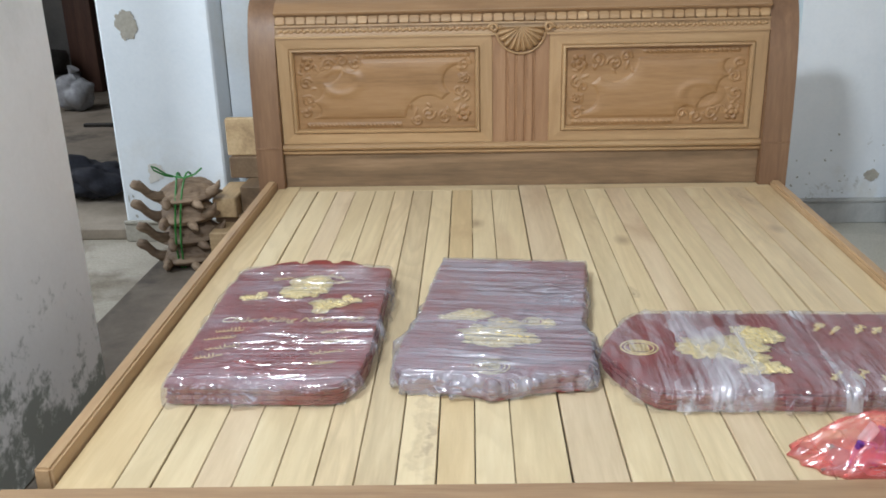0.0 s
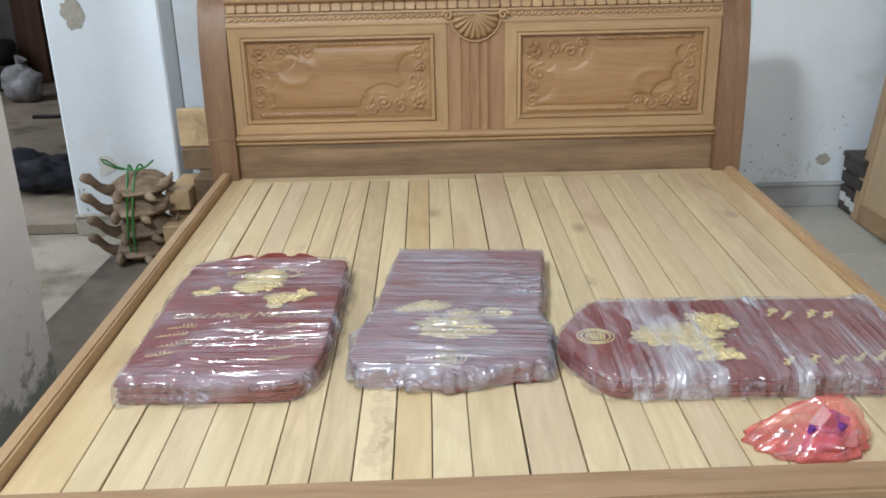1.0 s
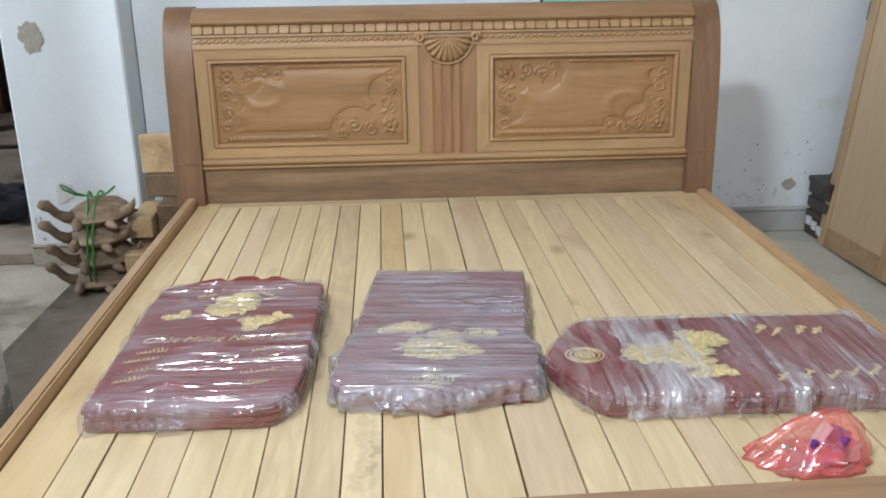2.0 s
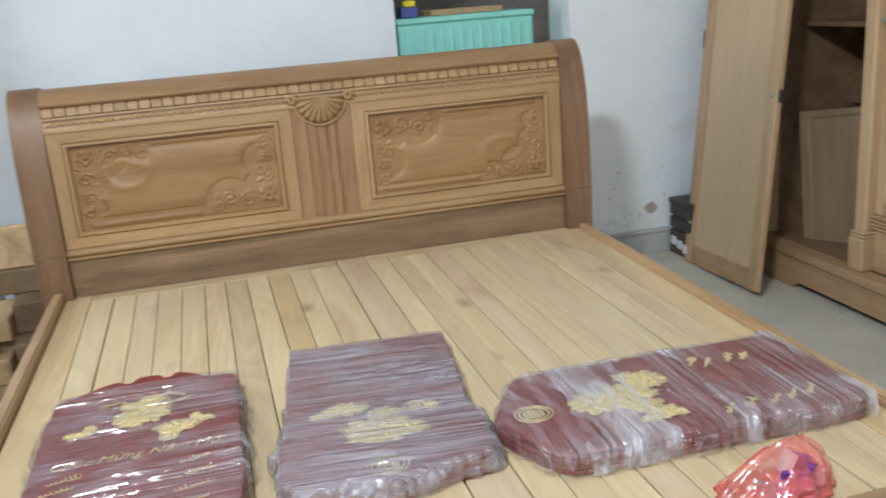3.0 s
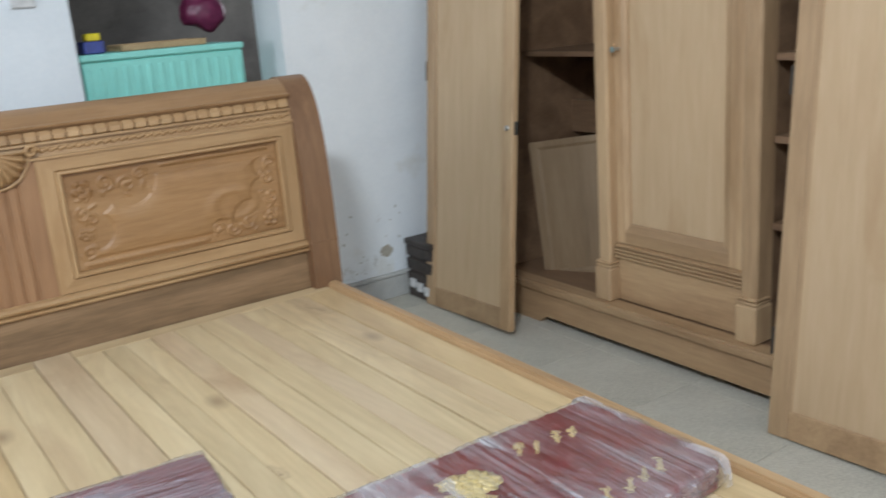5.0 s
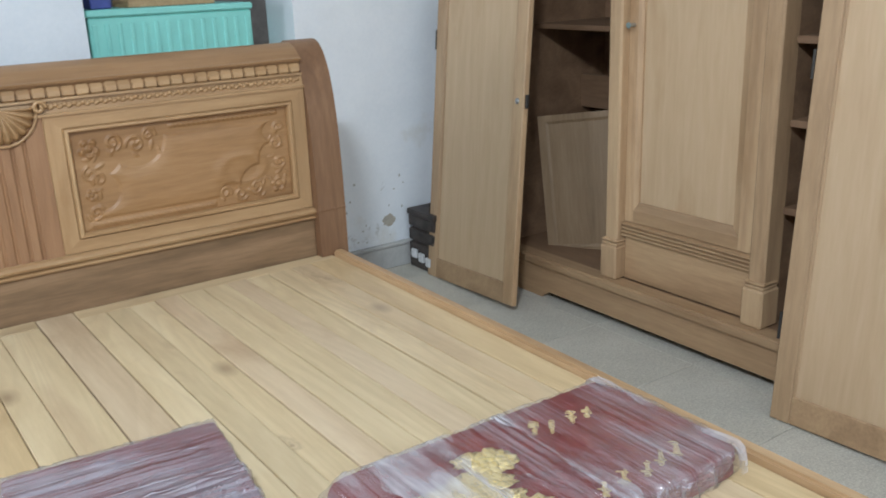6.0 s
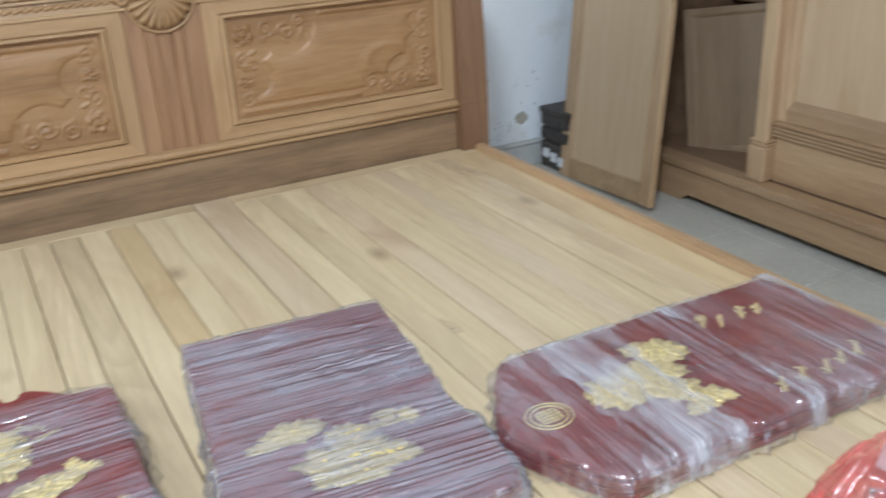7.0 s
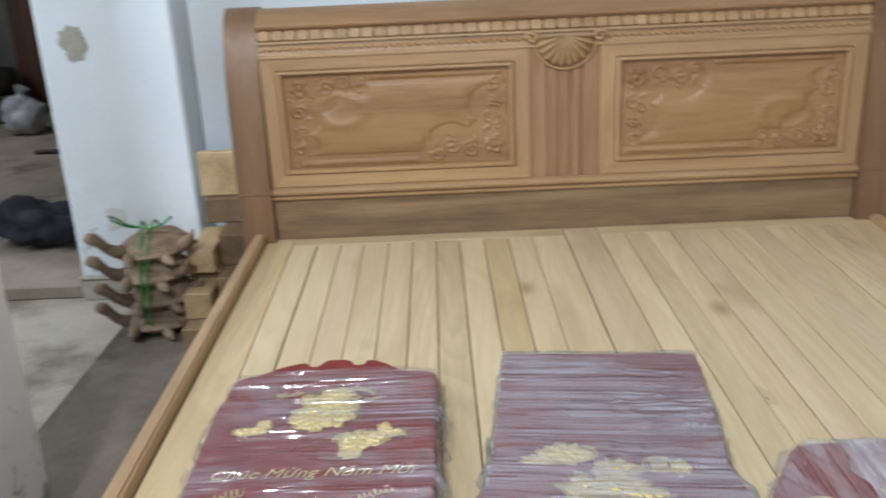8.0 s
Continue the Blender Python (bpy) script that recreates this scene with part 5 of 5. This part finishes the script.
# ---- stack of carvings tied with twine ----
def turtle(seed):
    """A rough-carved turtle: domed shell with scutes and a rim, neck with head, tail and four flippers."""
    bm = bmesh.new()
    bmesh.ops.create_icosphere(bm, subdivisions=5, radius=1.0)
    for v in bm.verts:
        up = v.co.z
        d = 1 + 0.07 * noise.fractal(v.co * 1.6 + Vector((seed * 5.0, 0, 2)), 0.8, 2.0, 4)
        cell = noise.voronoi(v.co * 2.6 + Vector((seed, 3, 1)))[0]
        d += 0.035 * min(1, (cell[1] - cell[0]) * 5) if up > 0 else 0
        rim = 1 + 0.12 * max(0, 1 - abs(up - 0.02) / 0.16)
        x, y = v.co.x * 0.122 * d * rim, v.co.y * 0.086 * d * rim
        z = 0.034 + (up * 0.078 * d if up > 0 else up * 0.03)
        v.co = Vector((0.02 + x, y, max(0.004, z + 0.012 * v.co.x)))
    for line, rad, taper in (([(-0.06, -0.03, 0.042), (-0.1, -0.042, 0.05), (-0.125, -0.05, 0.066), (-0.143, -0.055, 0.088), (-0.16, -0.056, 0.103), (-0.178, -0.056, 0.106), (-0.19, -0.056, 0.1)], 0.022, [1.3, 1.0, 0.8, 0.78, 1.0, 0.95, 0.4]),
                             ([(0.1, -0.035, 0.05), (0.14, -0.045, 0.07), (0.158, -0.048, 0.092), (0.168, -0.05, 0.115)], 0.024, [1.2, 0.85, 0.5, 0.1]),
                             ([(0.05, -0.06, 0.034), (0.085, -0.1, 0.024), (0.105, -0.118, 0.018)], 0.02, [1, 0.85, 0.3]),
                             ([(-0.05, -0.06, 0.034), (-0.045, -0.105, 0.024), (-0.035, -0.125, 0.018)], 0.022, [1, 0.85, 0.3]),
                             ([(-0.05, 0.06, 0.034), (-0.055, 0.1, 0.022)], 0.02, [1, 0.4]), ([(0.06, 0.06, 0.034), (0.075, 0.1, 0.022)], 0.02, [1, 0.4])):
        tube(line, rad, bm, 10, taper)
    return bm


for k in range(4):
    f_ = part("wood_carving", turtle(k), LEGWOOD, None, smooth=True)
    tagged(f_, "raw brown carved wooden turtle figure tied in a stack", "carving", "stack of wood carvings")
    f_.matrix_world = pose(-1.39 + 0.012 * (k % 2), 0.32, 0.088 * k, 0, 0, (-6, 8, -3, 5)[k])
tw = thing("green_twine", (-1.39, 0.32, 0.385), "green plastic twine tied round the stack of carvings", "twine")
part("loop", tube([(0.0 + 0.01 * math.sin(a * 2), -0.105 * math.cos(a), -0.2 + 0.215 * math.sin(a)) for a in [2 * math.pi * i / 30 for i in range(31)]], 0.0045, sides=6), STRING, tw)
part("loop", tube([(0.022 + 0.02 * math.sin(a), -0.108 * math.cos(a), -0.2 + 0.217 * math.sin(a)) for a in [2 * math.pi * i / 30 for i in range(31)]], 0.004, sides=6), STRING, tw)
part("bow", tube([(0, -0.05, 0.012), (-0.03, -0.06, 0.02), (-0.07, -0.07, 0.045), (-0.078, -0.07, 0.062), (-0.06, -0.07, 0.055), (-0.025, -0.062, 0.026), (0.0, -0.05, 0.014)], 0.004, sides=6), STRING, tw)
part("loose_end", tube([(0, -0.05, 0.014), (0.05, -0.07, 0.012), (0.1, -0.08, 0.03), (0.13, -0.08, 0.055)], 0.004, sides=6), STRING, tw)

# ---- crate by the wall ----
crate = thing("crate", (1.855, 0.685, 0.0), "dark plastic crate with pale packets, by the wall", "crate")
for x0, x1, y0, y1 in ((-0.14, 0.14, -0.1, -0.09), (-0.14, 0.14, 0.09, 0.1), (-0.14, -0.13, -0.0895, 0.0895), (0.13, 0.14, -0.0895, 0.0895)):
    for z0 in (0.0, 0.065, 0.13, 0.195):
        part("side_slat", box(x0, x1, y0, y1, z0, z0 + 0.05, 0.003), CRATE, crate)
part("lid", box(-0.145, 0.145, -0.105, 0.105, 0.246, 0.272, 0.004), CRATE, crate)
part("base", box(-0.128, 0.128, -0.088, 0.088, 0.002, 0.24, 0.0), CRATE, crate)
for i in range(3):
    part("packet", box(-0.152, -0.1405, -0.08 + i * 0.055, -0.04 + i * 0.055, 0.03 + 0.01 * i, 0.07 + 0.01 * i, 0.002), PALE, crate)
    part("packet", box(-0.11 + i * 0.06, -0.075 + i * 0.06, -0.112, -0.1005, 0.04, 0.09, 0.002), PALE, crate)

# ---- turquoise cabinet in the doorway, with things on it ----
cab = thing("plastic_cabinet", (0.78, 1.03, 0.0), "turquoise ribbed plastic cabinet standing in the doorway", "cabinet")
part("body", box(-0.31, 0.31, -0.16, 0.16, 0.0, 1.173, 0.006), CYAN, cab)
part("rim", box(-0.316, 0.316, -0.168, 0.168, 1.174, 1.2, 0.006), CYAN, cab)
for i in range(14):
    x = -0.29 + i * 0.0445
    part("rib", box(x - 0.008, x + 0.008, -0.1645, -0.1601, 0.05, 1.15, 0.003), CYAN, cab)
tray = thing("wooden_tray", (0.80, 1.03, 1.201), "brown wooden tray on the turquoise cabinet", "tray")
part("side", box(-0.16, 0.17, -0.1, -0.09, 0.0, 0.024, 0.002), OFFCUT, tray)
part("side", box(-0.16, 0.17, 0.09, 0.1, 0.0, 0.024, 0.002), OFFCUT, tray)
part("base", box(-0.16, 0.17, -0.0895, 0.0895, 0.0, 0.01), OFFCUT, tray)
part("side", box(-0.16, -0.15, -0.0895, 0.0895, 0.0105, 0.024, 0.002), OFFCUT, tray)
part("side", box(0.16, 0.17, -0.0895, 0.0895, 0.0105, 0.024, 0.002), OFFCUT, tray)
bb = thing("blue_box", (0.545, 1.0, 1.201), "small dark blue plastic box on the cabinet", "box")
part("body", box(-0.035, 0.04, -0.05, 0.05, 0, 0.045, 0.004), BLUE, bb)
yb = thing("yellow_block", (0.555, 1.0, 1.2465), "small bright yellow plastic block on the blue box", "block")
part("body", box(-0.025, 0.025, -0.03, 0.03, 0, 0.028, 0.004), YELLOW, yb)
hang = thing("maroon_bag", (1.225, 1.6, 1.335), "maroon plastic bag hanging in the store", "bag")
part("body", blob((0, 0, 0), (0.105, 0.07, 0.09), 3.0, 0.25, None, 4, 2.2), MAROON, hang, smooth=True)
part("cord", tube([(0, 0, 0.06), (0, 0, 1.63)], 0.004), IRON, hang)
sw = thing("light_switch", (0.305, WY, 1.375), "small white plastic switch on the wall", "switch")
part("plate", box(-0.04, 0.04, -0.012, -0.0005, 0.0, 0.06, 0.004), PALE, sw)

# ---- back room ----
cloth = thing("black_cloth", (-2.15, 1.17, 0.055), "heap of black cloth on the back room floor", "cloth")
part("fold", blob((0, 0, 0.10), (0.2, 0.16, 0.105), 9.0, 0.45, None, 4, 3.0), BLACK, cloth, smooth=True)
sack = thing("white_sack", (-3.33, 3.65, 0.055), "whitish plastic sack on the back room floor", "sack")
part("body", blob((0, 0, 0.14), (0.14, 0.13, 0.14), 4.0, 0.3, None, 4, 3.0), SACKING, sack, smooth=True)
part("neck", tube([(0, 0, 0.24), (-0.01, 0, 0.29), (0.01, 0, 0.33)], 0.045, taper=[1, 0.5, 1.1]), SACKING, sack)
post = thing("dark_door_post", (-3.6, 4.53, 0.055), "dark brown wooden door post in the back room", "post")
part("post", box(-0.12, 0.12, -0.05, 0.05, 0, 2.6, 0.004), DARKDOOR, post)
stove = thing("cooking_pot", (-3.78, 4.2, 0.055), "sooty cooking pot on a low stand", "pot")
part("stand", box(-0.2, 0.2, -0.15, 0.15, 0.0, 0.21, 0.01), IRON, stove)
part("pot", tube([(0, 0, 0.211), (0, 0, 0.23), (0, 0, 0.35), (0, 0, 0.39), (0, 0, 0.41)], 0.17, sides=24, taper=[0.7, 0.95, 1.0, 0.9, 0.2]), IRON, stove, smooth=True)
stick = thing("dark_stick", (-2.88, 2.98, 0.055), "dark stick lying on the back room floor", "stick")
part("stick", box(-0.11, 0.11, -0.02, 0.02, 0, 0.025, 0.004), IRON, stick)

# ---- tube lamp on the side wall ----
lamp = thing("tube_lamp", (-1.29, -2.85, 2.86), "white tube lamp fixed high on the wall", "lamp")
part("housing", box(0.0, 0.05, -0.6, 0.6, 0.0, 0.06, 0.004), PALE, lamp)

# ---- patches on the walls ----


def patch(name, at, normal, rx, rz, seed, material, label):
    """A thin uneven flake or stain on a wall; normal is '-y' or '+x'."""
    n_ = 44
    pts = []
    for i in range(n_):
        a = 2 * math.pi * i / n_
        k = 1 + 0.5 * noise.fractal(Vector((math.cos(a) * 1.3 + seed, math.sin(a) * 1.3, seed)), 0.8, 2.0, 4)
        pts.append((math.cos(a) * rx * k, math.sin(a) * rz * k))
    t_ = thing(name, at, label, "stain", "", "structure")
    bm = prism(pts, -0.0025, -0.0006, "Y") if normal == "-y" else prism(pts, 0.0006, 0.0025, "X")
    part("flake", bm, material, t_)


patch("wall_patch", (-1.645, 0.63, 0.966), "-y", 0.04, 0.062, 2.0, STAIN, "bare cement patch where the limewash has flaked off")
patch("wall_patch", (1.63, WY, 0.225), "-y", 0.035, 0.022, 5.0, STAIN, "small brown stain low on the wall")

rs = random.Random(4)


def flakes(name, spots, normal, plane, material, label):
    """Many small uneven flecks on one wall, too small to tell apart."""
    bm = bmesh.new()
    for step_, (a0, z0, ra, rz_) in enumerate(spots):
        lift = 0.0006 + step_ * 0.00002
        seed = rs.uniform(0, 60)
        pts = []
        for i in range(18):
            a = 2 * math.pi * i / 18
            k = 1 + 0.75 * noise.fractal(Vector((math.cos(a) * 1.6 + seed, math.sin(a) * 1.6, seed)), 0.7, 2.0, 4)
            pts.append((a0 + math.cos(a) * ra * k, max(0.004, z0 + math.sin(a) * rz_ * k)))
        if normal == "-y":
            prism(pts, plane - lift - 0.0004, plane - 0.0004, "Y", bm)
        else:
            prism(pts, plane + 0.0004, plane + lift + 0.0004, "X", bm)
    return tagged(part(name, bm, material), label, "mould", "", "stuff")


flakes("wall_flecks", [(rs.uniform(1.27, 1.75), rs.uniform(0.13, 0.5) ** 1.2, rs.uniform(0.002, 0.006), rs.uniform(0.002, 0.007)) for _ in range(22)], "-y", WY, MOULD, "dark flecks of damp low on the white wall")
flakes("pillar_flecks", [(rs.uniform(-1.75, -1.5), rs.uniform(0.11, 0.3), rs.uniform(0.002, 0.006), rs.uniform(0.003, 0.01)) for _ in range(14)], "-y", 0.63, MOULD, "dark flecks low on the white pillar")
patch("wall_patch", (-1.60, 0.63, 0.32), "-y", 0.045, 0.04, 12.0, BASESTAIN, "faint tan damp stain on the pillar")
